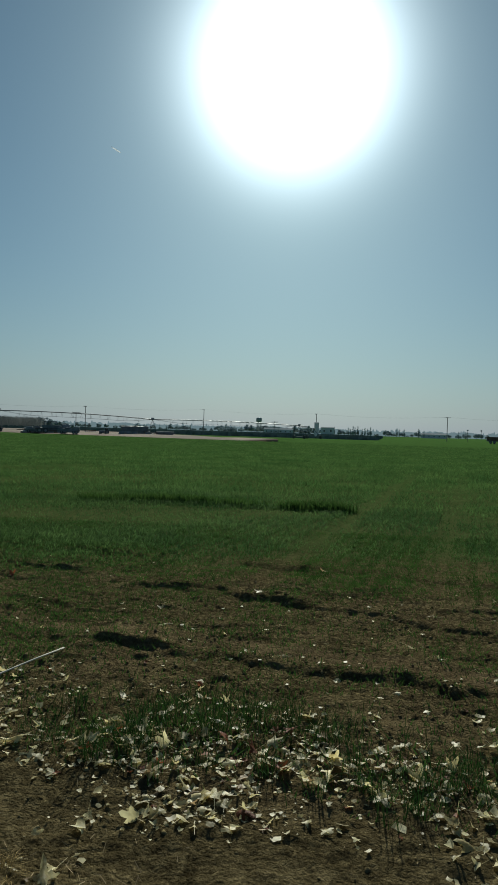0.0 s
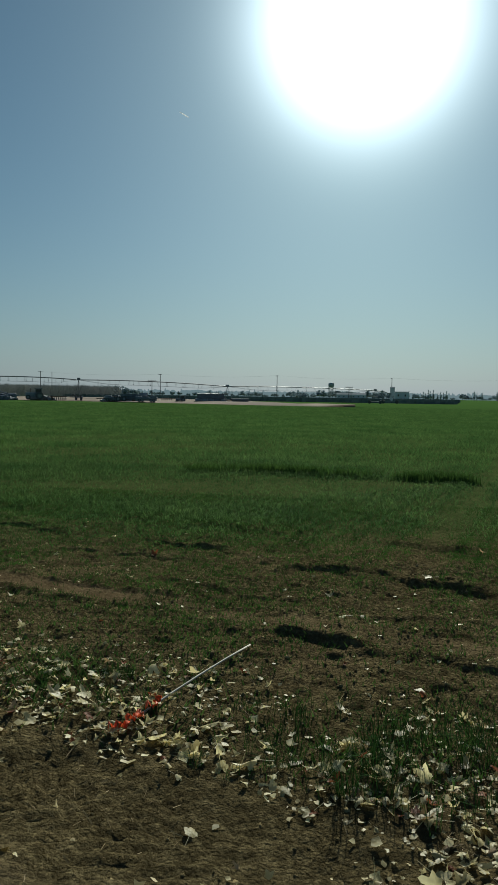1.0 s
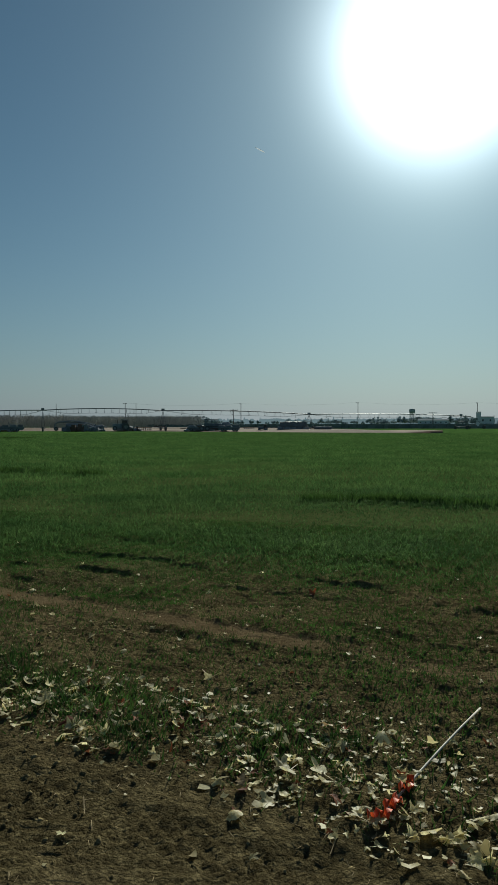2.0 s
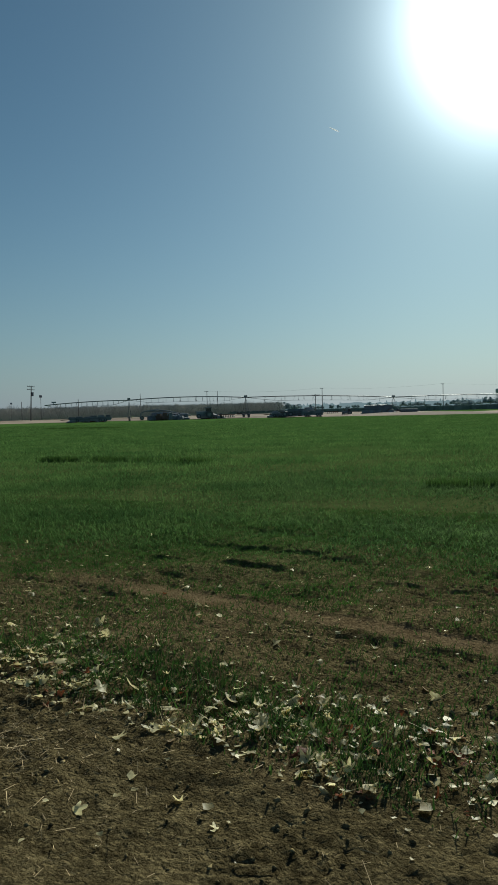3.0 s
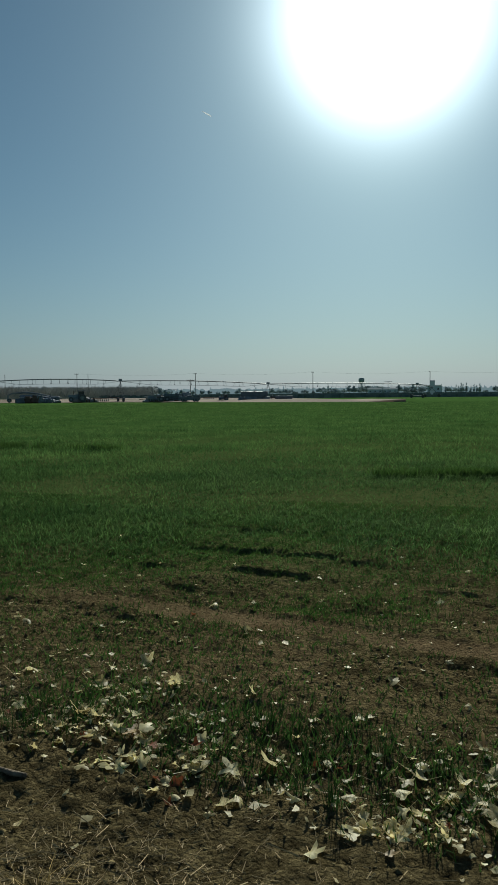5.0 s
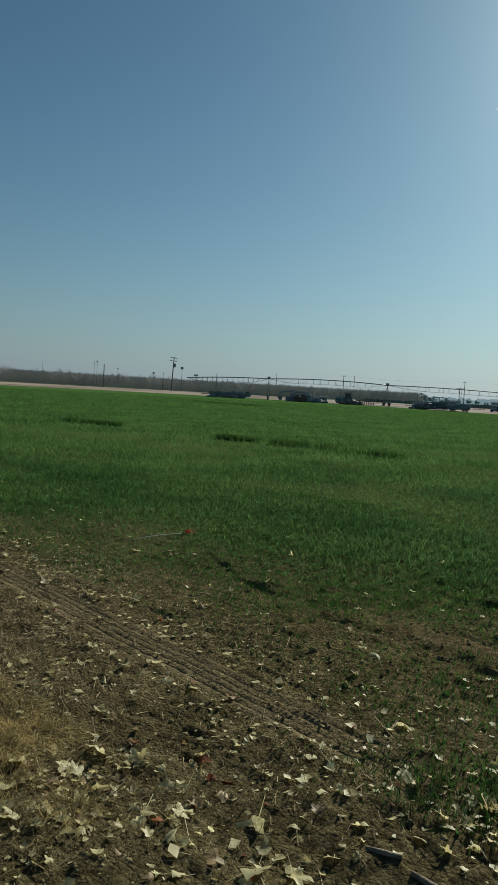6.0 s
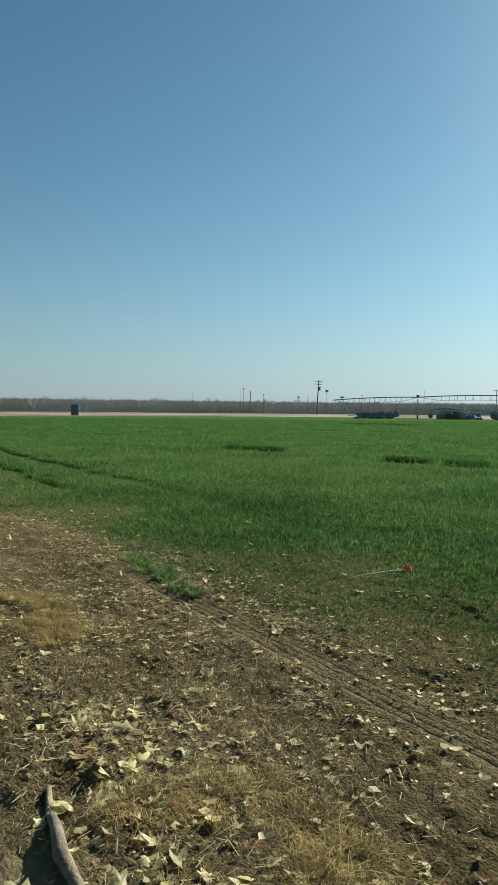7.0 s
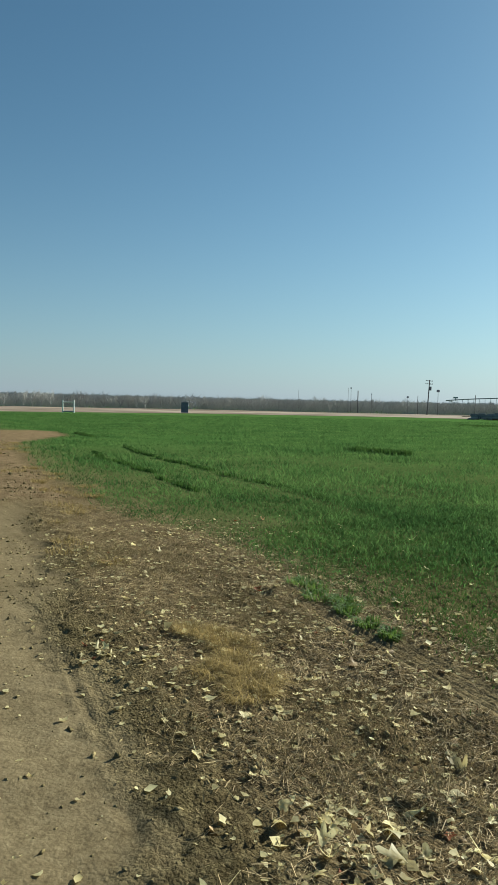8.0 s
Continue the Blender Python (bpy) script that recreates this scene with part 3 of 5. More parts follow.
def build_crop():
    rng = np.random.RandomState(11)
    x, y = fan(rng, 620000, 4.0, 19.0, 0.75)
    g = crop_growth(x, y)
    rows = drill_rows(x, y)
    keep = rng.rand(len(x)) < dense(x, y) * np.clip(g, 0.2, 1) * rows * smooth(19, 13, np.hypot(x + 2.5, y - 2.5))
    x, y, g = x[keep], y[keep], g[keep]
    d = np.hypot(x + 2.5, y - 2.5)
    tall = (0.03 + 0.052 * dense(x, y)) * rng.uniform(0.5, 1.3, len(x)) * (0.45 + 0.6 * g)
    blade_sheet("crop", x, y, height(x, y), tall, 0.0048 + 0.0004 * d, rng.uniform(0.6, 2.0, len(x)), M_CROP,
                "dense young green cereal crop covering the field", "crop", rng)
    x, y = fan(rng, 640000, 12.5, 118.0, 1.6)
    g = crop_growth(x, y)
    keep = rng.rand(len(x)) < dense(x, y) * np.clip(g, 0.12, 1) * smooth(12.5, 19, np.hypot(x + 2.5, y - 2.5))
    x, y, g = x[keep], y[keep], g[keep]
    d = np.hypot(x + 2.5, y - 2.5)
    far_blades("far_crop", x, y, height(x, y), 0.09 * rng.uniform(0.5, 1.25, len(x)) * (0.45 + 0.6 * g), 0.005 + 0.0011 * d, rng,
               M_CROP, "even young green cereal crop reaching to the far track", "crop")
    # strips of taller crop; the darker green stands in for their shaded side
    xs, ys, zs = [], [], []
    for x0, x1, y0, slope, half, count, tall in ((-4.2, 2.0, 16.25, -0.02, 0.22, 6000, 1.0), (-18, -11, 21.3, 0, 0.26, 5500, 1.0), (-25.3, -22.5, 21.65, 0.2, 0.28, 2600, 1.0),
                                           (-57, -46.5, 66, 0, 0.7, 3500, 1.0), (-27.0, -16.5, 11.02, -0.2, 0.07, 2600, 0.45), (-30.0, -14.5, 12.75, -0.2, 0.07, 3200, 0.45), (-41.0, -37.0, 16.3, -0.1, 0.1, 900, 0.7)):
        px = rng.uniform(x0, x1, count)
        py = y0 + slope * (px - (x0 + x1) / 2) + half * rng.normal(0, 0.6, count) + 0.5 * fbm(px, px * 0 + y0, 2.0, 2)
        keep = rng.rand(count) < np.clip(0.75 + 1.6 * fbm(px, py * 0, 0.9, 2), 0, 1) * smooth(x0, x0 + 0.5, px) * smooth(x1, x1 - 0.5, px)
        xs.append(px[keep]), ys.append(py[keep]), zs.append(px[keep] * 0 + tall)
    x, y = np.concatenate(xs), np.concatenate(ys)
    n = len(x)
    d = np.hypot(x + 2.5, y - 2.5)
    blade_sheet("rank_crop", x, y, height(x, y), rng.uniform(0.12, 0.24, n) * np.concatenate(zs), 0.006 + 0.0007 * d, rng.uniform(0.1, 0.6, n), M_TUFT,
                "taller strips of crop, darker green for their shaded side", "crop", rng)
    # thin volunteer blades on the headland
    x, y = scatter(rng, 720000, -13, 7, 4.3, 13, lambda x, y: (0.55 + 0.6 * smooth(5.8, 8.0, across(x, y)) + 0.45 * np.exp(-((across(x, y) - 5.45) / 0.4) ** 2) * smooth(-5.4, -4.2, x))
                   * smooth(4.8, 5.3, across(x, y)) * np.clip(0.5 + 1.0 * fbm(x, y, 0.8, 3), 0.2, 1) * (1 - 0.93 * strip(x, y)) * (1 - 0.9 * print_of_tyre(x, y)) * (1 - 0.85 * cross_track(x, y)) * (1 - smooth(6.6, 7.6, across(x, y)) * (1 - drill_rows(x, y))) * (1 - 0.3 * smooth(-1.8, 0.3, x) * smooth(9.6, 8.2, across(x, y)))
                   * (1 - 0.8 * smooth(-4.5, -6.0, x) * smooth(5.75, 5.45, across(x, y))))
    band = np.exp(-((across(x, y) - 5.4) / 0.35) ** 2) * smooth(-5.2, -4.2, x)
    n = len(x)
    far_blades("thin_grass", x, y, height(x, y), rng.uniform(0.012, 0.042, n) * (1 + 1.2 * band * rng.rand(n)), rng.uniform(0.006, 0.013, n), rng,
               M_TUFT, "thin short green seedlings scattered on bare soil", "grass")
    # short dead stubble matted between the leaves
    x, y = scatter(rng, 150000, -13.0, -3.4, 4.2, 7.8, lambda x, y: smooth(-4.4, -5.8, x) * smooth(3.3, 3.6, across(x, y)) * smooth(5.3, 4.8, across(x, y)) * np.clip(0.3 + 1.9 * fbm(x + 9, y, 0.5, 3), 0.02, 1)
                   * (1 - 0.95 * sandy(x, y)) * (1 - 0.95 * print_of_tyre(x, y)))
    n = len(x)
    blade_sheet("dead_stubble", x, y, height(x, y), rng.uniform(0.015, 0.05, n), rng.uniform(0.0018, 0.0035, n), rng.uniform(0.6, 2.2, n), M_THATCH,
                "short grey-brown dead grass matted between fallen leaves", "dead grass", rng)
    # ranker grass growing up through the leaf drift
    x, y = scatter(rng, 100000, -5.5, 4.5, 3.9, 7.2, lambda x, y: smooth(4.85, 5.1, across(x, y)) * smooth(6.1, 5.5, across(x, y)) * smooth(-5.2, -4.4, x)
                   * np.clip(0.02 + 0.26 * smooth(-0.4, 0.8, x) + 1.2 * fbm(x, y, 0.5, 3), 0.01, 1))
    n = len(x)
    blade_sheet("verge_grass", x, y, height(x, y), rng.uniform(0.03, 0.15, n) * (0.5 + 0.75 * smooth(-0.4, 0.9, x)), rng.uniform(0.002, 0.004, n), rng.uniform(0.1, 1.0, n), M_VERGE,
                "dark green upright grass growing through the fallen leaves", "grass", rng)


build_crop()


def build_straw():
    """Short flat stalks lying every way on the soil."""
    rng = np.random.RandomState(12)
    x, y = scatter(rng, 480000, -16, 2.5, 3.5, 8.4, lambda x, y: np.clip(0.03 + 0.05 * smooth(-2.0, -3.2, x) + 0.8 * smooth(-5.4, -8.0, x), 0, 1) * smooth(3.0, 3.7, across(x, y)) * smooth(6.3, 5.3, across(x, y))
                   * np.clip(0.6 + 1.6 * fbm(x, y, 0.6, 3), 0.1, 1) * (1 - 0.85 * print_of_tyre(x, y)) * (1 - 0.93 * sandy(x, y)) + 0.55 * np.exp(-((x + 3.85) / 0.5) ** 2 - ((y - 5.1) / 0.28) ** 2))
    n = len(x)
    a, long, wide = rng.rand(n) * 6.283, np.clip(rng.lognormal(math.log(0.0155), 0.6, n), 0.005, 0.07), rng.uniform(0.0006, 0.0015, n)
    c, d, rise = np.cos(a) * long, np.sin(a) * long, rng.normal(0, 0.22, n) * long
    z = np.maximum(height(x, y), np.maximum(height(x - c, y - d) + rise, height(x + c, y + d) - rise)) + rng.uniform(0.001, 0.005, n)
    ox, oy = -np.sin(a) * wide, np.cos(a) * wide
    v = np.stack([np.stack([x - c - ox, y - d - oy, z - rise], -1), np.stack([x - c + ox, y - d + oy, z - rise + wide], -1),
                  np.stack([x + c + ox, y + d + oy, z + rise + wide], -1), np.stack([x + c - ox, y + d - oy, z + rise], -1)], 1)
    me = bpy.data.meshes.new("straw_litter")
    me.vertices.add(n * 4)
    me.vertices.foreach_set("co", v.ravel())
    me.loops.add(n * 4)
    me.loops.foreach_set("vertex_index", np.arange(n * 4))
    me.polygons.add(n)
    me.polygons.foreach_set("loop_start", np.arange(0, n * 4, 4))
    me.update(calc_edges=True)
    me.materials.append(M_STRAW)
    tagged(new("straw_litter", me), "broken dry tan straw and grass scraps on soil", "straw", kind="stuff")


build_straw()


def build_clods():
    """Loose crumbs and lumps of earth on the headland."""
    rng = np.random.RandomState(13)
    x, y = scatter(rng, 70000, -14, 3.2, 3.7, 9.0, lambda x, y: np.clip(0.42 + 1.3 * fbm(x, y, 0.7, 3), 0.06, 1) * (1 + 0.3 * sandy(x, y)) * (1 - 0.8 * strip(x, y)) * (1 - 0.9 * print_of_tyre(x, y)) * smooth(10.5, 7, across(x, y)) * (1 - 0.5 * smooth(-5.4, -4.4, x) * smooth(5.4, 5.0, across(x, y))))
    fx, fy = scatter(rng, 26000, -36, -10.5, 4.5, 12.0, lambda x, y: smooth(2.4, 3.2, across(x, y)) * smooth(5.0, 4.6, across(x, y) - edge_of_field(x) + 5.0) * (1 - 0.85 * sandy(x, y)) * np.clip(0.3 + 1.4 * fbm(x, y, 0.9, 3), 0, 1))
    near = len(x)
    x, y = np.concatenate([x, fx]), np.concatenate([y, fy])
    octa = np.array([(1, 0, 0), (0, 1, 0), (-1, 0, 0), (0, -1, 0), (0, 0, 1), (0, 0, -1)], float)
    tri = np.array([(0, 1, 4), (1, 2, 4), (2, 3, 4), (3, 0, 4), (1, 0, 5), (2, 1, 5), (3, 2, 5), (0, 3, 5)])
    n = len(x)
    size = np.clip(rng.lognormal(math.log(0.007), 0.5, n), 0.003, 0.022)
    size[:near] = np.minimum(size[:near], 0.022 - 0.008 * smooth(-5.4, -4.4, x[:near]))
    size[near:] *= 2.4
    v = octa[None] * (1 + rng.uniform(-0.6, 0.5, (n, 6, 1))) + rng.uniform(-0.35, 0.35, (n, 6, 3))
    v = v * size[:, None, None] * rng.uniform(0.6, 1.4, (n, 1, 3)) * np.array([1, 1, 0.8])
    a = rng.rand(n) * 6.283
    c, d = np.cos(a)[:, None], np.sin(a)[:, None]
    v = np.stack([v[..., 0] * c - v[..., 1] * d, v[..., 0] * d + v[..., 1] * c, v[..., 2]], -1)
    v = v + np.stack([x, y, height(x, y) - size * 0.1], -1)[:, None]
    f = (tri[None] + 6 * np.arange(n)[:, None, None]).reshape(-1, 3)
    me = bpy.data.meshes.new("soil_clods")
    me.vertices.add(n * 6)
    me.vertices.foreach_set("co", v.ravel())
    me.loops.add(f.size)
    me.loops.foreach_set("vertex_index", f.ravel())
    me.polygons.add(len(f))
    me.polygons.foreach_set("loop_start", np.arange(0, f.size, 3))
    me.update(calc_edges=True)
    me.materials.append(M_CLOD)
    tagged(new("soil_clods", me), "loose crumbly lumps of dry brown earth", "soil", kind="stuff")


build_clods()


def leaf_shape(rng, curl):
    """A dry leaf with five pointed lobes, about 1 across, its lobes curling up or down round a folded midrib."""
    rim, bend = [], []
    for c, reach in ((-2.2, 0.52), (-1.12, 0.82), (0.0, 1.0), (1.12, 0.82), (2.2, 0.52)):
        c, reach, lift = c + rng.uniform(-0.1, 0.1), reach * rng.uniform(0.8, 1.1), rng.normal(0, 0.6)
        for da, r in ((-0.5, 0.5), (-0.25, 0.84), (0.0, 1.0), (0.25, 0.8)):
            rim.append((c + da, 0.64 * max(0.42, r * reach) * rng.uniform(0.88, 1.12)))
            bend.append(lift)
    cup, twist, fold, n = curl * rng.uniform(-0.2, 0.9), curl * rng.uniform(-0.8, 0.8), curl * rng.uniform(0.0, 0.8), len(rim)

    def at(a, r, lift):
        x, y = r * math.sin(a), r * math.cos(a)
        z = cup * 0.8 * (x * x + 0.5 * y * y) + twist * x * y + fold * abs(x) * 0.6 + curl * lift * r ** 3 * 1.6
        return (x * 0.85 * (1 - 0.3 * fold), y * 0.85, z * 0.8)

    verts = [(0, 0, 0)] + [at(a, r * 0.55, l) for (a, r), l in zip(rim, bend)] + [at(a, r, l) for (a, r), l in zip(rim, bend)]
    faces = []
    for k in range(n):
        j = (k + 1) % n
        faces += [(0, 1 + k, 1 + j), (1 + k, 1 + n + k, 1 + n + j, 1 + j)]
    b = len(verts)
    verts += [(-0.012, -0.1, 0.0), (0.012, -0.1, 0.0), (0.01, -0.75, 0.06 + 0.2 * curl), (-0.01, -0.75, 0.06 + 0.2 * curl)]
    faces.append((b, b + 1, b + 2, b + 3))
    return verts, faces


def leaf_chance(x, y):
    w = across(x, y)
    front = 4.94 - 0.2 * smooth(-0.1, 0.6, x) + 0.12 * fbm(x, y * 0 + 6.0, 0.9, 2)
    band = smooth(front - 0.08, front + 0.06, w) * smooth(6.2, 5.2, w) * (1 - 0.93 * smooth(-3.9, -5.2, x))
    band = 0.74 * band + (0.6 + 0.4 * smooth(0.2, 1.0, x)) * np.exp(-((w - front - 0.1 + 0.08 * smooth(0.2, 1.0, x)) / 0.14) ** 2) * smooth(-5.0, -4.0, x)
    strip = 0.05 * smooth(3.1, 3.6, w) * smooth(5.4, 4.9, w) * smooth(-4.0, -5.5, x) * (1 - 0.8 * sandy(x, y)) + 0.035 * smooth(3.9, 4.1, w) * smooth(4.95, 4.8, w)
    heap = 0.7 * np.exp(-((x + 6.2) / 0.75) ** 4 - ((y - 4.85) / 0.4) ** 4) + 0.75 * np.exp(-((x + 7.36) / 0.45) ** 4 - ((y - 5.23 + 0.3 * (x + 7.36)) / 0.26) ** 4)
    for px, py, rx, ry, s in ((-9.6, 5.34, 0.42, 0.17, 0.7), (-5.3, 5.3, 0.45, 0.22, 2.2), (-5.6, 5.55, 0.3, 0.15, 0.3), (-7.15, 5.6, 0.2, 0.12, 0.5), (-10.5, 5.8, 0.5, 0.2, 0.25),
                              (-4.5, 6.05, 0.3, 0.2, 0.4), (0.85, 4.52, 0.16, 0.09, 1.0), (1.2, 4.5, 0.12, 0.08, 0.7), (-0.1, 4.24, 0.16, 0.06, 0.9), (0.12, 4.15, 0.16, 0.06, 0.9), (0.55, 4.1, 0.1, 0.06, 0.5), (0.5, 4.48, 0.1, 0.05, 0.5)):
        heap = heap + 1.1 * s * np.exp(-((x - px) / rx) ** 2 - ((y - py) / ry) ** 2)
    thin = 0.012 * smooth(5.2, 5.6, w) * smooth(11, 6.5, w)
    clump = np.clip(0.36 + 2.1 * fbm(x, y, 0.42, 3), 0.05, 0.85)
    return np.clip((band + strip) * clump + heap * np.clip(clump + 0.3, 0, 1) + thin, 0, 1)


def lay(x, y, z, size, rng, lift=0.0, tilt=18):
    flip = 180 if rng.rand() < 0.45 else 0
    m = pose(x, y, z + 0.002 + (0.13 if flip else 0.02) * size + lift, rng.normal(0, tilt) + flip, rng.normal(0, tilt), rng.uniform(0, 360))
    return m @ Matrix.Diagonal((size, size, size, 1))


def build_leaves():
    rng = np.random.RandomState(21)
    shapes = [leaf_shape(rng, c) for c in (0.5, 0.7, 0.9, 1.1, 1.3, 1.6, 2.0, 0.8)]
    x, y = scatter(rng, 67000, -14, 4.5, 3.6, 13.0, leaf_chance)
    size = np.clip(rng.lognormal(math.log(0.055), 0.44, len(x)) * (1 + 0.45 * np.exp(-((x + 7.4) / 0.6) ** 2 - ((y - 5.2) / 0.5) ** 2)), 0.02, 0.13)
    z = height(x, y)
    order = np.argsort(-size)
    # leaves caught in the grass lie a little higher
    perch = 0.03 * rng.rand(len(x)) * smooth(4.95, 5.1, across(x, y)) * smooth(6.1, 5.6, across(x, y)) * smooth(-5.0, -4.2, x)
    rust = 0.08 + 0 * x
    for px, py in ((-2.12, 5.77), (-1.68, 5.75), (-1.85, 5.38), (-1.68, 5.45), (-5.2, 5.88), (-6.5, 5.18), (-5.16, 6.36), (0.95, 5.2)):
        rust = rust + 0.45 * np.exp(-((x - px) ** 2 + (y - py) ** 2) / 0.03)
    # the larger leaves near the walk are things of their own
    own = [i for i in order if across(x[i], y[i]) < 7.0 and -10 < x[i] < 2.8][::3][:280]
    chosen = set(own)
    meshes = []
    for v, f in shapes:
        me = bpy.data.meshes.new("fallen_leaf")
        me.from_pydata(v, [], f)
        me.materials.append(M_LEAF)
        me.polygons.foreach_set("use_smooth", [True] * len(me.polygons))
        meshes.append(me)
    for i in own:
        ob = new("fallen_leaf", meshes[rng.randint(len(meshes))])
        ob.matrix_world = lay(x[i], y[i], z[i], size[i], rng, lift=perch[i], tilt=19)
        tagged(ob, "pale dry curled lobed leaf lying on soil", "leaf", group="fallen leaves")
    for name, material, label, pick in (
            ("leaf_litter", M_LITTER, "scattered pale dry fallen leaves on the soil", lambda r, rust, tan: r >= rust + tan),
            ("tan_litter", M_TAN, "dull tan-brown fallen leaves among pale ones", lambda r, rust, tan: rust <= r < rust + tan),
            ("russet_litter", M_RUSSET, "dark russet fallen leaves among pale ones", lambda r, rust, tan: r < rust)):
        verts, faces = [], []
        for i in range(len(x)):
            if i in chosen or not pick((i * 0.61803) % 1.0, rust[i], 0.08 if x[i] > -4.8 else 0.3):
                continue
            v, f = shapes[i % len(shapes)]
            m = lay(x[i], y[i], z[i], size[i], rng, lift=perch[i], tilt=19)
            b = len(verts)
            verts += [m @ Vector(p) for p in v]
            faces += [tuple(b + k for k in q) for q in f]
        tagged(mesh_object(name, verts, faces, material, smooth=True), label, "leaves", kind="stuff")


def build_scraps():
    """Small broken bits of leaf, folded once, pressed into the soil."""
    rng = np.random.RandomState(23)

    def chance(x, y):
        w = across(x, y)
        mat_ = smooth(3.1, 3.6, w) * smooth(5.7, 5.2, w) * smooth(-4.3, -5.6, x) * (1 - 0.9 * sandy(x, y)) * np.clip(0.45 + 1.6 * fbm(x, y, 0.5, 3), 0.08, 1)
        return (0.5 * mat_ + 0.16 * smooth(4.8, 5.0, w) * smooth(6.2, 5.3, w) + 0.012 * smooth(9, 6, w) + 0.03 * sandy(x, y) + (0.25 + 0.5 * smooth(-0.2, 0.6, x)) * leaf_chance(x, y)) * (1 - 0.9 * print_of_tyre(x, y))

    x, y = scatter(rng, 90000, -14, 3.5, 3.6, 11.0, chance)
    n = len(x)
    a, size = rng.rand(n) * 6.283, np.clip(rng.lognormal(math.log(0.0105), 0.5, n), 0.004, 0.03)
    c, d = np.cos(a)[:, None], np.sin(a)[:, None]
    u = np.array([-1, 0, 1, 0.9, 0, -0.8])[None] * (1 + rng.uniform(-0.3, 0.3, (n, 6)))
    v = np.array([-0.7, -0.5, -0.6, 0.6, 0.8, 0.5])[None] * (1 + rng.uniform(-0.5, 0.4, (n, 6)))
    lift = np.abs(u) * rng.uniform(-0.2, 0.7, (n, 1)) + v * rng.normal(0, 0.3, (n, 1))
    s = size[:, None]
    z = height(x, y)[:, None] + 0.004 + s * (lift - lift.min(1, keepdims=True)) * 0.8
    pts = np.stack([x[:, None] + s * (u * c - v * d), y[:, None] + s * (u * d + v * c), z], -1)
    loops = (np.arange(n)[:, None] * 6 + np.array([[0, 1, 4, 5, 1, 2, 3, 4]])).ravel()
    me = bpy.data.meshes.new("leaf_scraps")
    me.vertices.add(n * 6)
    me.vertices.foreach_set("co", pts.ravel())
    me.loops.add(n * 8)
    me.loops.foreach_set("vertex_index", loops)
    me.polygons.add(n * 2)
    me.polygons.foreach_set("loop_start", np.arange(0, n * 8, 4))
    me.update(calc_edges=True)
    me.materials.append(M_LITTER)
    tagged(new("leaf_scraps", me), "small broken pieces of pale dry leaves on soil", "leaves", kind="stuff")


build_leaves()
build_scraps()


def gz(x, y):
    return float(height(np.array([float(x)]), np.array([float(y)]))[0])


def clump(name, x, y, radius, count, tall, wide, material, label, category, seed, lean=(0.2, 1.0), group=""):
    """One tussock of blades that rise from a common foot."""
    rng = np.random.RandomState(seed)
    a, r = rng.uniform(0, 6.283, count), radius * np.sqrt(rng.rand(count))
    px, py = r * np.cos(a), r * np.sin(a)
    t, l, b = tall * rng.uniform(0.5, 1.1, count), rng.uniform(*lean, count), a + rng.normal(0, 0.8, count)
    dx, dy = -np.sin(b) * wide / 2, np.cos(b) * wide / 2
    ox, oy = np.cos(b) * l * t, np.sin(b) * l * t
    foot = height(x + px, y + py) - gz(x, y) - 0.01
    v = np.stack([np.stack([px - dx, py - dy, foot], -1), np.stack([px + dx, py + dy, foot], -1),
                  np.stack([px + ox * 0.3 + dx, py + oy * 0.3 + dy, foot + t * 0.6], -1),
                  np.stack([px + ox * 0.3 - dx, py + oy * 0.3 - dy, foot + t * 0.6], -1),
                  np.stack([px + ox, py + oy, foot + t * (1 - 0.35 * l)], -1)], 1)
    verts = v.reshape(-1, 3).tolist()
    mound = len(verts)
    ring = [(radius * rng.uniform(0.8, 1.15), 6.283 * k / 12) for k in range(12)]
    verts += [(q * math.cos(b), q * math.sin(b), gz(x + q * math.cos(b), y + q * math.sin(b)) - gz(x, y) - 0.014) for q, b in ring] + [(0.0, 0.0, -0.004)]
    faces = [f for k in range(0, 5 * count, 5) for f in ((k, k + 1, k + 2, k + 3), (k + 3, k + 2, k + 4))]
    faces += [(mound + k, mound + (k + 1) % 12, mound + 12) for k in range(12)]
    ob = mesh_object(name, verts, faces, material)
    ob.matrix_world = pose(x, y, gz(x, y))
    return tagged(ob, label, category, group)


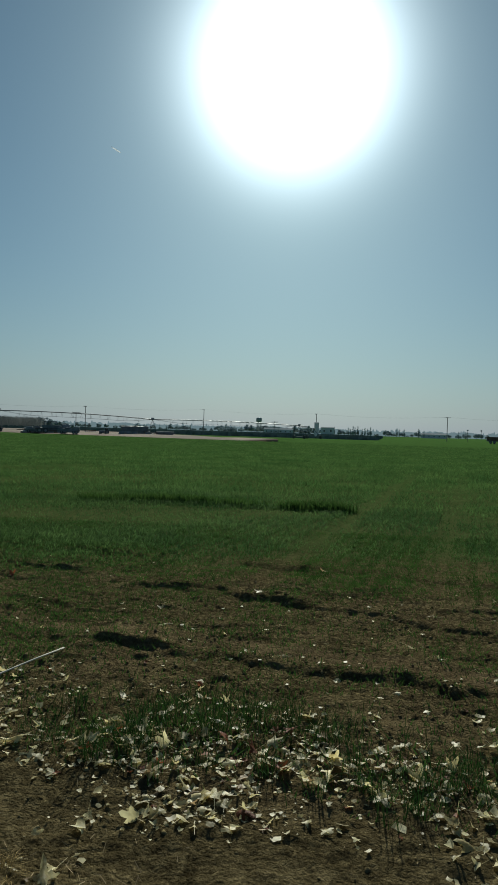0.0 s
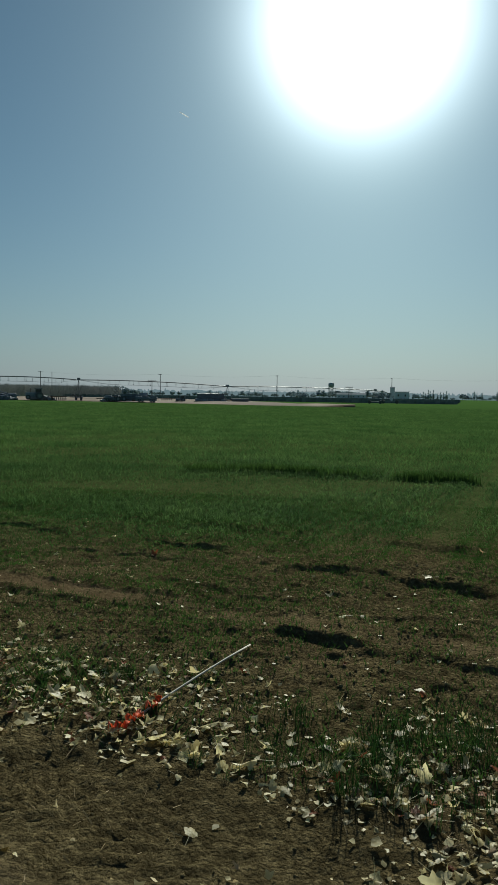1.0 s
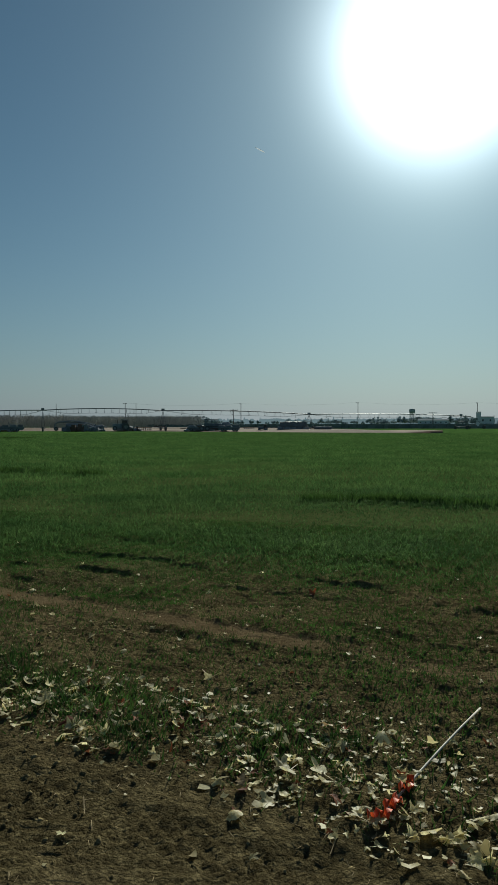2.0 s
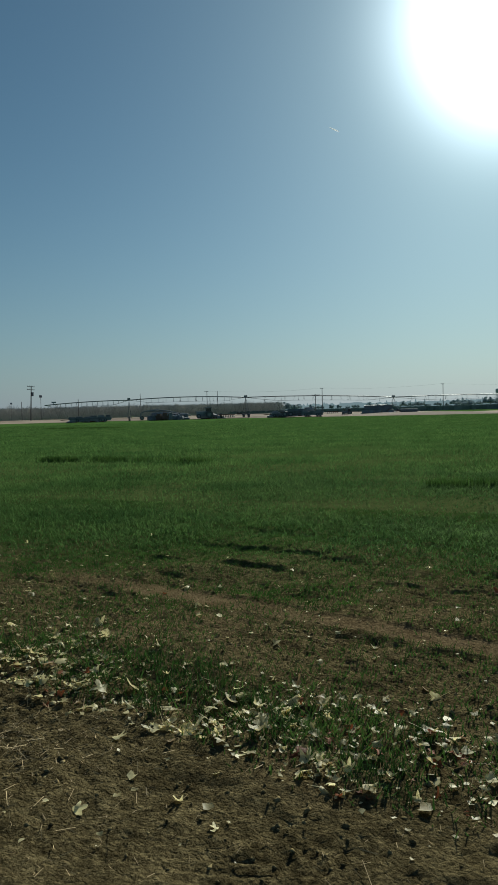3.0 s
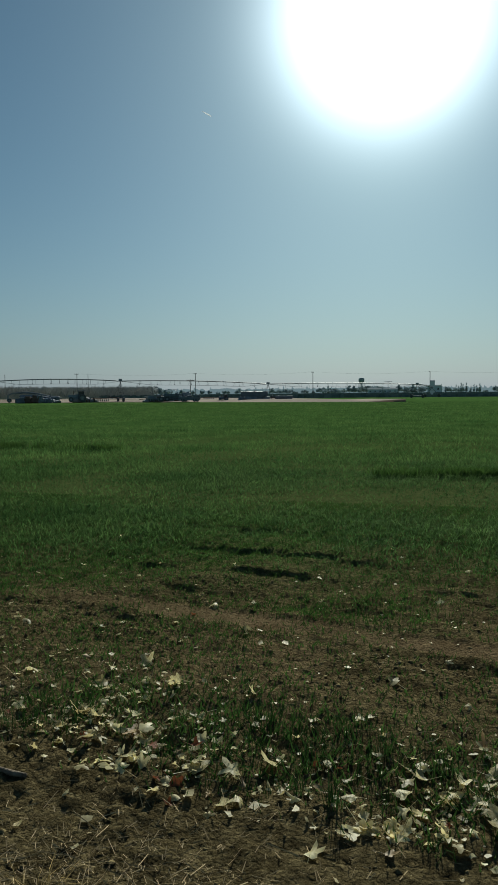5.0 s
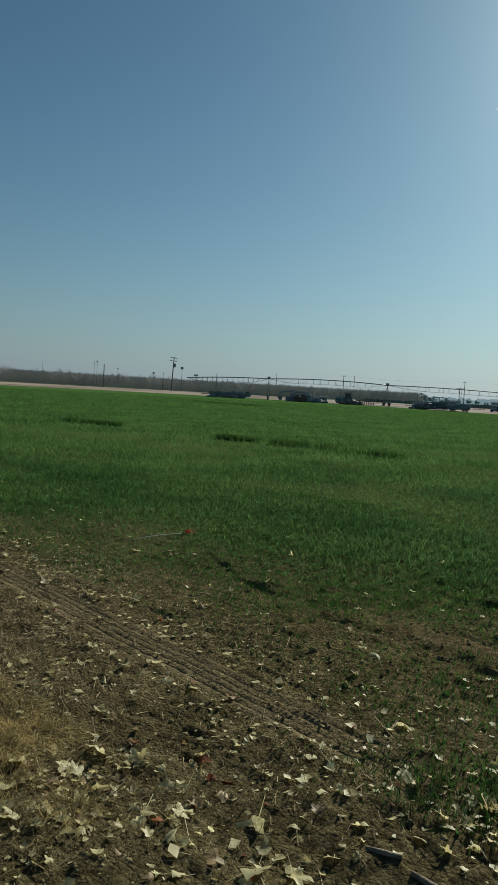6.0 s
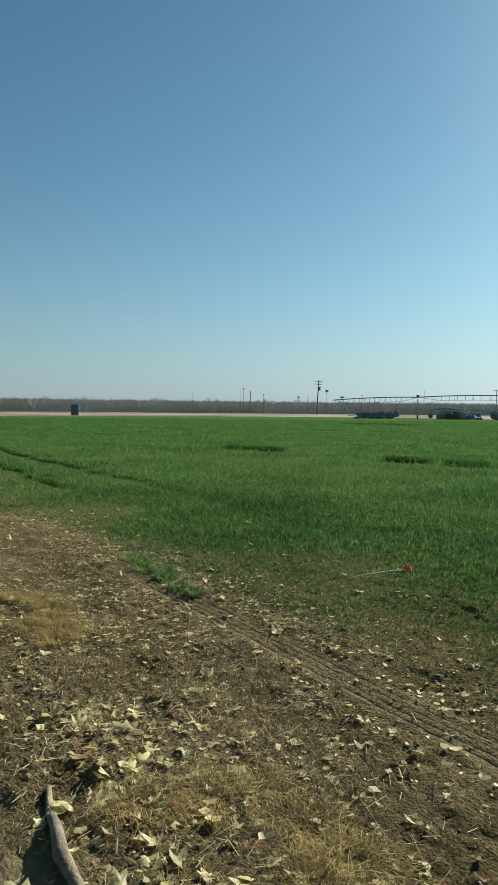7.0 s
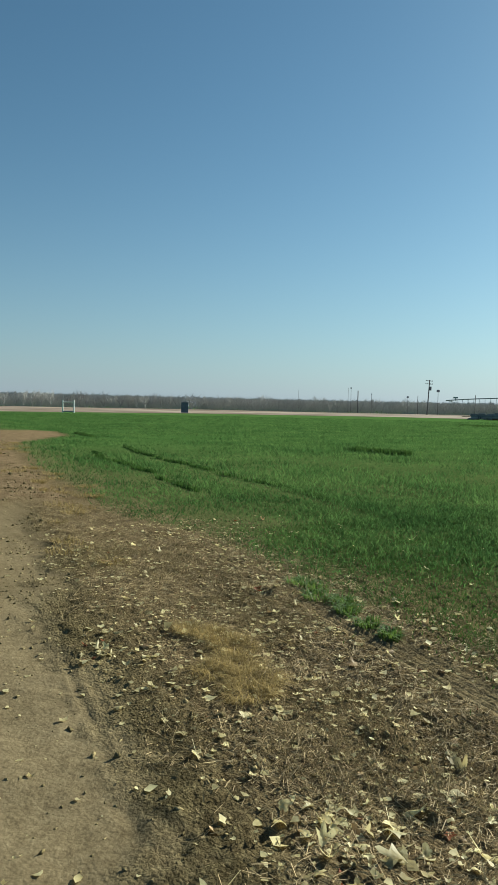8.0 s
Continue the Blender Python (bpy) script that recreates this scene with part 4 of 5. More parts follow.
def build_clumps():
    rng = random.Random(5)
    for k in range(84):
        x = rng.uniform(-4.6, 2.9) if k < 60 else rng.uniform(0.3, 2.9)
        w = rng.uniform(4.95, 5.75)
        clump("grass_tuft", x, w - 0.2 * x, rng.uniform(0.03, 0.08), rng.randint(14, 40), rng.uniform(0.06, 0.13) * (1.0 if x < 0.2 else 1.6), 0.003, M_VERGE,
              "upright green grass tuft among fallen leaves", "grass", 100 + k, group="grass tufts")
    for k, (x, y, r) in enumerate(((-10.44, 7.38, 0.12), (-10.3, 7.42, 0.1), (-10.08, 7.28, 0.13), (-9.9, 7.36, 0.1), (-9.76, 7.3, 0.12), (-9.64, 7.2, 0.08), (-9.33, 7.1, 0.09), (-9.06, 7.06, 0.07))):
        clump("weed_clump", x, y, r, 130, 0.1, 0.008, M_WEED, "bright green broad-leaved weed clump at the field edge", "weed", 300 + k, (0.4, 1.3), "weeds")
    for k, (x, y, r, n) in enumerate(((-9.79, 5.93, 0.12, 260), (-9.62, 6.02, 0.14, 330), (-9.4, 6.03, 0.15, 340), (-9.13, 5.85, 0.15, 330), (-9.07, 5.68, 0.12, 220), (-8.87, 5.82, 0.15, 330), (-8.72, 5.68, 0.13, 280),
                                      (-6.76, 5.03, 0.16, 300), (-6.62, 5.26, 0.15, 280), (-6.6, 5.46, 0.14, 240), (-6.3, 5.42, 0.15, 260), (-6.05, 5.4, 0.15, 280), (-6.05, 5.2, 0.14, 260), (-5.85, 5.08, 0.12, 180),
                                      (-5.5, 5.1, 0.1, 120), (-3.9, 4.95, 0.1, 100), (0.22, 3.93, 0.1, 260), (0.33, 4.06, 0.1, 260), (0.36, 3.86, 0.09, 220), (0.13, 3.83, 0.08, 160))):
        clump("dry_grass_clump", x, y, r, int(n * (1.6 if x < -8 else 1.15)), 0.09 if x < -3 else 0.05, 0.0021, M_HAY, "golden-brown dried grass tussock matted on bare soil", "dry grass", 400 + k, (0.5, 2.0), "dry tussocks")


def build_far_tussocks():
    rng = random.Random(15)
    for k in range(34):
        x = rng.uniform(-34, -12)
        w = rng.uniform(3.6, 4.9)
        clump("dry_grass_clump", x, w - 0.2 * x, rng.uniform(0.1, 0.3), rng.randint(60, 130), rng.uniform(0.06, 0.12), 0.006, M_HAY,
              "low tan dried grass tussock on the bare field corner", "dry grass", 500 + k, (0.4, 1.6), "dry tussocks")


build_clumps()
build_far_tussocks()


def marker_flag(points, ribbon, label, thick=0.0055):
    """A thin stake lying on the ground with torn strips of orange ribbon."""
    x, y = points[0]
    base = empty("marker_flag", x, y, gz(x, y))
    (ax, ay), (bx, by) = points[0], points[-1]
    pts = [((bx - ax) * u, (by - ay) * u, (gz(bx, by) - gz(ax, ay)) * u + 0.015 + 0.05 * u * (1 - u)) for u in (0, 0.25, 0.5, 0.75, 1)]
    v, f = tube(pts, [thick] * len(pts), 6)
    mesh_object("stake", v, f, M_STAKE, base, "thin pale stake", smooth=True)
    rng = random.Random(3)
    for rx, ry, s in ribbon:
        verts, faces = [], []
        turn = rng.uniform(0, 6.3)
        for k in range(7):
            u = k / 6 - 0.5
            for side in (-0.5, 0.5):
                lx, ly = u * s, side * s * 0.45
                verts.append((rx - x + lx * math.cos(turn) - ly * math.sin(turn), ry - y + lx * math.sin(turn) + ly * math.cos(turn),
                              gz(rx, ry) - gz(x, y) + 0.035 + 0.02 * math.sin(k * 1.7 + side * 2)))
        for k in range(6):
            faces.append((2 * k, 2 * k + 1, 2 * k + 3, 2 * k + 2))
        mesh_object("ribbon", verts, faces, M_ORANGE, base, "crumpled orange ribbon", smooth=True)
    return tagged(base, label, "marker flag")


marker_flag([(-0.34, 6.39), (-0.43, 6.07), (-0.52, 5.75), (-0.6, 5.47), (-0.66, 5.28)],
            ((-0.6, 5.47, 0.06), (-0.61, 5.42, 0.06), (-0.635, 5.33, 0.055), (-0.65, 5.27, 0.06), (-0.665, 5.2, 0.06), (-0.7, 5.18, 0.055)),
            "fallen marker stake with torn orange ribbon among leaves")
marker_flag([(-8.7, 8.54), (-8.52, 9.23)], ((-8.525, 9.2, 0.07), (-8.51, 9.25, 0.06)),
            "pale marker stake with orange tip lying in thin grass", 0.004)


def branch(points, radii, label):
    x, y = points[0]
    v, f = tube([(px - x, py - y, gz(px, py) - gz(x, y) + r * 0.8 + lift) for (px, py, lift), r in zip(points, radii)] if len(points[0]) == 3 else
                [(px - x, py - y, gz(px, py) - gz(x, y) + r * 0.8) for (px, py), r in zip(points, radii)], radii, 9)
    ob = mesh_object("fallen_branch", v, f, M_BARK, smooth=True)
    ob.matrix_world = pose(x, y, gz(x, y))
    return tagged(ob, label, "branch")


branch([(-7.1, 4.83), (-6.98, 4.77), (-6.83, 4.72), (-6.68, 4.66), (-6.53, 4.64), (-6.38, 4.62), (-6.22, 4.645), (-6.08, 4.61)], [0.011, 0.015, 0.021, 0.027, 0.02, 0.021, 0.023, 0.02],
       "crooked grey-brown fallen branch lying among dry leaves")
branch([(-6.06, 5.06), (-6.0, 5.01), (-5.92, 4.985), (-5.83, 4.93)], [0.006, 0.008, 0.009, 0.008], "thin dry twig lying among leaves")

branch([(-4.62, 5.62), (-4.57, 5.632), (-4.5, 5.645)], [0.007, 0.01, 0.008], "short broken stick lying on bare soil")
branch([(-4.45, 5.605), (-4.39, 5.612), (-4.32, 5.6)], [0.009, 0.012, 0.009], "short broken stick lying on bare soil")

# ---- far side: pivot sprinkler, poles, machines, orchard, skyline ----


def pivot_tower(x, y, top, turn, label):
    """An A-frame drive tower of the sprinkler line, on two tyres."""
    base = empty("pivot_tower", x, y, 0.05, turn)
    for k, (sx, sy) in enumerate(((-0.35, -1.9), (0.35, -1.9), (-0.35, 1.9), (0.35, 1.9))):
        bm = bmesh.new()
        rod(bm, (sx, sy, 0.6), (0, 0, top), 0.035, n=6)
        part("leg", bm, M_STEEL, base)
    bm = bmesh.new()
    rod(bm, (0, -2.1, 0.62), (0, 2.1, 0.62), 0.06, n=6)
    rod(bm, (0, -1.1, 2.0), (0, 1.1, 2.0), 0.04, n=6)
    part("base_beam", bm, M_STEEL, base)
    bm = box(bmesh.new(), -0.3, 0.3, -0.25, 0.25, top - 0.1, top + 0.45, 0.04)
    part("control_box", bm, M_DARK, base)
    for sy in (-2.0, 2.0):
        bm = bmesh.new()
        rod(bm, (-0.14, sy, 0.48), (0.14, sy, 0.48), 0.48, n=18)
        part("tyre", bm, M_RUBBER, base)
    return tagged(base, label, "irrigation tower", group="pivot towers")


def pivot_span(a, b, crown, drops, label):
    """A bowed sprinkler pipe between two towers, with its truss and hanging sprinklers."""
    a, b = Vector(a), Vector(b)
    base = empty("pivot_span", a.x, a.y, a.z)
    n = 16
    pts = [(b - a) * (k / n) + Vector((0, 0, crown * 4 * (k / n) * (1 - k / n))) for k in range(n + 1)]
    v, f = tube(pts, [0.1] * (n + 1), 7)
    mesh_object("pipe", v, f, M_STEEL, base, smooth=True)
    side = (b - a).cross(Vector((0, 0, 1))).normalized()
    for s in (-1, 1):
        low = [p + Vector((0, 0, -0.95 * min(1, 6 * (k / n) * (1 - k / n)))) + side * 0.5 * s for k, p in enumerate(pts)]
        bm = bmesh.new()
        for k in range(n):
            rod(bm, low[k], low[k + 1], 0.018, n=4)
            if 0 < k:
                rod(bm, pts[k], low[k], 0.022, n=4)
        part("truss", bm, M_STEEL, base)
    for k in range(1, drops + 1):
        u = k / (drops + 1)
        p = (b - a) * u + Vector((0, 0, crown * 4 * u * (1 - u)))
        bm = bmesh.new()
        rod(bm, p, p + side * 0.4 + Vector((0, 0, 0.12)), 0.03, n=5)
        rod(bm, p + side * 0.4 + Vector((0, 0, 0.12)), p + side * 0.55 + Vector((0, 0, -0.75)), 0.022, n=5)
        rod(bm, p + side * 0.55 + Vector((0, 0, -0.75)), p + side * 0.55 + Vector((0, 0, -0.95)), 0.09, 0.05, n=6)
        part("sprinkler_drop", bm, M_STEEL, base)
    return tagged(base, label, "sprinkler pipe", group="pivot spans")


E0, E35, E65, E8 = (1.43, 1.83), (-1.53, 2.8), (-4.19, 3.52), (-5.7, 3.6)


def build_pivot():
    spots = [(*bearing(*E65, -40.9, 150), 3.75), (*bearing(*E35, -35.0, 150), 4.4), (*bearing(*E35, -25.66, 152), 4.4),
             (*bearing(*E35, -13.9, 168), 3.75), (*bearing(*E35, -2.12, 192), 3.55), (*bearing(*E0, -1.8, 206), 2.7)]
    for k, (x, y, z) in enumerate(spots):
        x1, y1, _ = spots[min(k + 1, 5)]
        x0, y0, _ = spots[max(k - 1, 0)]
        turn = math.degrees(math.atan2(y1 - y0, x1 - x0))
        if k:
            pivot_tower(x, y, z - 0.05, turn, "steel A-frame irrigation tower on wheels at the field's edge")
    for k in range(5):
        pivot_span(spots[k], spots[k + 1], (0.2, 0.4, 0.35, 0.3, 0.3)[k], (3, 6, 8, 9, 1)[k], "long bowed irrigation pipe with hanging sprinklers over the field")
    x, y, z = spots[0]
    base = empty("end_gun", *bearing(*E65, -40.2, 150), z)
    bm = bmesh.new()
    rod(bm, (0, 0, 0), (0, 0, 0.55), 0.08, n=8)
    box(bm, -0.55, 0.55, -0.1, 0.1, 0.45, 0.75, 0.05)
    part("nozzle_head", bm, M_DARK, base)
    tagged(base, "dark end nozzle on the irrigation pipe", "sprinkler")


build_pivot()


def utility_pole(x, y, tall, label, arms=1, lean=0.0, turn=0.0, thick=0.16, gadget=False):
    base = empty("utility_pole", x, y, 0, turn)
    base.matrix_world = pose(x, y, 0, 0, lean, turn)
    bm = rod(bmesh.new(), (0, 0, -0.3), (0, 0, tall), thick, thick * 0.65, n=9)
    part("pole", bm, M_POLE, base)
    for k in range(arms):
        z = tall - 0.25 - 0.9 * k
        part("crossarm", box(bmesh.new(), -1.15, 1.15, 0.12, 0.25, z - 0.07, z + 0.07, 0.01), M_POLE, base)
        for s in (-1.05, -0.45, 0.45, 1.05):
            bm = rod(bmesh.new(), (s, 0.18, z + 0.07), (s, 0.18, z + 0.28), 0.05, 0.03, n=7)
            part("insulator", bm, M_DARK, base)
    if gadget:
        bm = rod(bmesh.new(), (0.45, 0, tall - 3.0), (0.45, 0, tall - 1.9), 0.32, n=12)
        part("transformer", bm, M_DARK, base)
    return tagged(base, label, "utility pole", group="utility poles")


def post(name, x, y, tall, r, label, category, head=None):
    base = empty(name, x, y, 0)
    part("post", rod(bmesh.new(), (0, 0, -0.2), (0, 0, tall), r, r * 0.8, n=8), M_POLE, base)
    if head:
        part("head", box(bmesh.new(), -head, head, -head * 0.5, head * 0.5, tall - head, tall + head * 0.6, head * 0.2), M_DARK, base)
    return tagged(base, label, category)


def build_poles():
    tops = []
    for eye, az, el in ((E35, -28.83, 1.69), (E35, -19.56, 1.68), (E35, -10.16, 1.72), (E0, -1.63, 1.62), (E0, 8.57, 1.6)):
        x, y = bearing(*eye, az, 285)
        z = 1.5 + 285 * math.tan(radians(el))
        utility_pole(x, y, z, "weathered wooden utility pole with crossarm behind the field", turn=78 if az < 5 else 10)
        tops.append(Vector((x, y, z)))
    tops.insert(0, tops[0] + (tops[0] - tops[1]))
    tops.append(tops[-1] + (tops[-1] - tops[-2]))
    for off in (-1.05, 0.45, 1.05):
        for a, b in zip(tops[1:], tops[2:]):
            pts = [a + (b - a) * (k / 10) + Vector((0.2 * off, off, -0.9 * 4 * (k / 10) * (1 - k / 10))) for k in range(11)]
            v, f = tube(pts, [0.004] * 11, 4)
            tagged(mesh_object("power_line", v, f, M_WIRE), "thin sagging power line between wooden poles", "wire", group="power lines")
    for az, el, d in ((-34.15, 1.62, 285), (-27.98, 1.68, 290)):
        x, y = bearing(*E35, az, d)
        utility_pole(x, y, 1.5 + d * math.tan(radians(el)), "bare wooden utility pole behind the field", arms=0, thick=0.13)
    for az, el, d in ((-20.07, 1.19, 200), (-4.3, 0.91, 230)):
        x, y = bearing(*E35, az, d)
        utility_pole(x, y, 1.5 + d * math.tan(radians(el)), "short wooden pole with a small crossarm", arms=1, thick=0.12)
    x, y = bearing(*E8, -41.9, 213)
    utility_pole(x, y, 1.5 + 213 * math.tan(radians(2.44)), "leaning wooden utility pole with transformer", 2, lean=3.0, turn=70, thick=0.2, gadget=True)
    for az, el, d, r, head in ((-48.05, 1.73, 230, 0.05, 0), (-47.83, 1.73, 230, 0.06, 0.25), (-47.28, 1.52, 225, 0.17, 0), (-46.21, 1.27, 230, 0.06, 0.2),
                               (-43.4, 1.09, 240, 0.05, 0.35), (-42.63, 1.19, 240, 0.1, 0), (-41.1, 1.61, 215, 0.07, 0.45), (-38.32, 1.3, 240, 0.12, 0),
                               (-52.0, 1.5, 260, 0.06, 0)):
        x, y = bearing(*E8, az, d)
        post("lamp_post" if head else "fence_post", x, y, 1.5 + d * math.tan(radians(el)), r,
             "thin dark post with a small head beyond the track" if head else "bare dark post beyond the sandy track", "post", head)
    for az, el in ((11.0, 0.62), (12.0, 0.62)):
        x, y = bearing(*E0, az - 0.9, 300)
        post("lamp_post", x, y, 1.5 + 300 * math.tan(radians(el)), 0.08, "thin dark post with a small head beyond the field", "post", 0.3)


build_poles()


def portable_toilet():
    x, y = bearing(*E8, -61.15, 150)
    base = empty("portable_toilet", x, y, 0.15, 62)
    part("cabin", box(bmesh.new(), -0.75, 0.75, -0.6, 0.6, 0.08, 2.1, 0.05), M_BLUE, base)
    part("roof", box(bmesh.new(), -0.8, 0.8, -0.65, 0.65, 2.1, 2.3, 0.08), M_DARK, base)
    part("door", box(bmesh.new(), -0.5, 0.5, -0.64, -0.603, 0.15, 2.0, 0.01), M_BLUE, base)
    part("skid", box(bmesh.new(), -0.78, 0.78, -0.62, 0.62, -0.02, 0.08), M_DARK, base)
    return tagged(base, "dark blue portable toilet on the sandy track", "portable toilet")


def pipe_frame():
    x, y = bearing(*E8, -70.25, 122)
    base = empty("pipe_frame", x, y, 0.1, 70)
    for s in (-0.92, 0.92):
        part("upright", rod(bmesh.new(), (s, 0, -0.1), (s, 0, 2.05), 0.11, n=10), M_WHITE, base)
    part("crossbar", rod(bmesh.new(), (-0.92, 0, 1.68), (0.92, 0, 1.68), 0.07, n=10), M_WHITE, base)
    part("base_rail", rod(bmesh.new(), (-0.92, 0, 0.12), (0.92, 0, 0.12), 0.1, n=10), M_DARK, base)
    return tagged(base, "white-painted pipe frame standing at the field's edge", "pipe frame")


portable_toilet()
pipe_frame()


def flatbed(x, y, turn, length, load, label):
    base = empty("farm_trailer", x, y, 0.15, turn)
    h = length / 2
    part("deck", box(bmesh.new(), -h, h, -1.1, 1.1, 0.5, 0.9, 0.06), M_DARK, base)
    bm = box(bmesh.new(), -h * 0.96, h * 0.96, -0.9, -0.3, 0.22, 0.5)
    box(bm, -h * 0.96, h * 0.96, 0.3, 0.9, 0.22, 0.5)
    part("chassis", bm, M_DARK, base)
    part("drawbar", rod(bmesh.new(), (-h, 0, 0.55), (-h - 1.6, 0, 0.45), 0.07, n=6), M_RUST, base)
    for wx in (-h * 0.6, h * 0.45, h * 0.7):
        for wy in (-0.95, 0.95):
            wheel("wheel", base, wx, wy, 0.3, 0.32, 0.26, M_DARK)
    rng = random.Random(int(length * 10))
    for k in range(load):
        u = -h + (k + 0.5) * length / load
        w = length / load * rng.uniform(0.6, 1.0)
        part("crate", box(bmesh.new(), u - w / 2, u + w / 2, -0.95, 0.95, 0.9, 0.9 + rng.uniform(0.15, 0.5), 0.06), (M_DARK, M_TARP)[k % 2], base)
    return tagged(base, label, "trailer")


def tractor(x, y, turn, scale, label):
    base = empty("tractor", x, y, 0.15, turn)
    s = scale
    part("hood", box(bmesh.new(), -2.0 * s, -0.1 * s, -0.42 * s, 0.42 * s, 0.75 * s, 1.5 * s, 0.1), M_DARK, base)
    part("chassis", box(bmesh.new(), -1.9 * s, 1.2 * s, -0.35 * s, 0.35 * s, 0.5 * s, 0.8 * s, 0.04), M_DARK, base)
    cab = part("cab", box(bmesh.new(), -0.1 * s, 1.2 * s, -0.65 * s, 0.65 * s, 0.85 * s, 1.5 * s, 0.06), M_DARK, base)
    for px in (-0.05, 1.12):
        for py in (-0.6, 0.6):
            part("pillar", rod(bmesh.new(), (px * s, py * s, 1.45 * s), (px * s, py * s, 2.2 * s), 0.05, n=6), M_DARK, cab)
    part("window", box(bmesh.new(), 0.0, 1.1 * s, -0.58 * s, 0.58 * s, 1.5 * s, 2.15 * s), M_GLASS, cab)
    part("roof", box(bmesh.new(), -0.25 * s, 1.3 * s, -0.72 * s, 0.72 * s, 2.2 * s, 2.36 * s, 0.06), M_DARK, cab)
    part("exhaust", rod(bmesh.new(), (-1.0 * s, 0.2 * s, 1.5 * s), (-1.0 * s, 0.2 * s, 2.3 * s), 0.05, n=8), M_RUST, base)
    for wy in (-0.85, 0.85):
        wheel("rear_wheel", base, 0.75 * s, wy * s, 0.8 * s, 0.8 * s, 0.42 * s)
        wheel("front_wheel", base, -1.5 * s, wy * 0.85 * s, 0.5 * s, 0.5 * s, 0.3 * s)
    return tagged(base, label, "tractor")


def box_truck(x, y, turn, label):
    base = empty("farm_truck", x, y, 0.15, turn)
    part("load_bin", box(bmesh.new(), -1.7, 1.7, -1.15, 1.15, 0.95, 1.5, 0.05), M_DARK, base)
    canopy = part("canopy", box(bmesh.new(), -1.5, 0.9, -1.1, 1.1, 2.18, 2.3, 0.03), M_TARP, base)
    for px in (-1.4, -0.3, 0.8):
        for py in (-1.0, 1.0):
            part("canopy_post", rod(bmesh.new(), (px, py, 1.45), (px, py, 2.2), 0.05, n=6), M_DARK, canopy)
    cab = part("cab", box(bmesh.new(), 1.8, 3.4, -1.0, 1.0, 0.6, 1.75, 0.18), M_DARK, base)
    part("windscreen", box(bmesh.new(), 2.6, 3.2, -0.9, 0.9, 1.3, 1.78, 0.1), M_GLASS, cab)
    part("chassis", box(bmesh.new(), -3.0, 3.3, -0.9, 0.9, 0.3, 0.95, 0.05), M_DARK, base)
    part("tailboard", box(bmesh.new(), -3.1, -1.75, -1.0, 1.0, 0.8, 0.95, 0.03), M_RUST, base)
    for wx in (-2.2, -1.1, 2.4):
        for wy in (-0.95, 0.95):
            wheel("wheel", base, wx, wy, 0.5, 0.5, 0.3)
    return tagged(base, label, "truck")


def conveyor(x, y, turn, label):
    """A long folding loader on wheels: an arched frame that rests on a low hopper."""
    base = empty("field_loader", x, y, 0.15, turn)
    bm = bmesh.new()
    pts = [(-5.2, 0, 0.3), (-5.0, 0, 1.5), (-4.2, 0, 1.85), (-1.5, 0, 2.1), (1.0, 0, 1.75), (3.5, 0, 1.1), (5.5, 0, 0.75)]
    for s in (-0.5, 0.5):
        for p, q in zip(pts, pts[1:]):
            rod(bm, (p[0], s, p[2]), (q[0], s, q[2]), 0.13, n=6)
    part("boom_frame", bm, M_DARK, base)
    part("belt", box(bmesh.new(), -4.2, 1.0, -0.42, 0.42, 1.7, 1.85, 0.03), M_TARP, base)
    part("hopper", box(bmesh.new(), -2.8, 1.4, -0.9, 0.9, 0.2, 1.55, 0.25), M_DARK, base)
    part("tail_hopper", box(bmesh.new(), 1.2, 5.0, -0.8, 0.8, 0.1, 1.25, 0.3), M_DARK, base)
    for wx in (-4.8, -2.2, 1.0, 4.0):
        for wy in (-0.85, 0.85):
            wheel("wheel", base, wx, wy, 0.42, 0.42, 0.26)
    return tagged(base, label, "loader")


def harrow(x, y, turn, length, label):
    base = empty("disc_harrow", x, y, 0.15, turn)
    bm = box(bmesh.new(), -length / 2, length / 2, -0.08, 0.08, 0.62, 0.78)
    box(bm, -length / 2, length / 2, 0.9, 1.06, 0.62, 0.78)
    box(bm, -0.1, 0.1, -1.6, 1.06, 0.6, 0.76)
    part("frame", bm, M_RUST, base)
    n = int(length / 0.35)
    for k in range(n):
        u = -length / 2 + 0.2 + k * (length - 0.4) / max(1, n - 1)
        part("disc", rod(bmesh.new(), (u - 0.03, 0, 0.3), (u + 0.03, 0.02, 0.3), 0.3, 0.26, n=14), M_STEEL, base)
    return tagged(base, label, "harrow")


def bale_stack(x, y, turn, length, label):
    base = empty("tarped_stack", x, y, 0.12, turn)
    rng = random.Random(8)
    n = int(length / 1.2)
    for r in range(2):
        for k in range(n - r):
            u = -length / 2 + (k + 0.5 + 0.5 * r) * length / n
            part("bale", box(bmesh.new(), u - 0.57, u + 0.57, -1.1, 1.1, 0.86 * r, 0.86 * r + 0.85 + rng.uniform(-0.03, 0.03), 0.09), M_DARK, base)
    verts, faces = [], []
    for k in range(15):
        u = -length / 2 + 0.5 + k * (length - 1.0) / 14
        for yv, z in ((-1.2, 0.9), (-1.12, 1.78), (0, 1.86), (1.12, 1.78), (1.2, 0.9)):
            verts.append((u, yv, z + rng.uniform(-0.06, 0.06)))
    for k in range(14):
        for j in range(4):
            faces.append((5 * k + j, 5 * k + j + 1, 5 * k + j + 6, 5 * k + j + 5))
    mesh_object("tarp", verts, faces, M_TARP, base, "dark grey tarpaulin")
    return tagged(base, label, "bale stack")


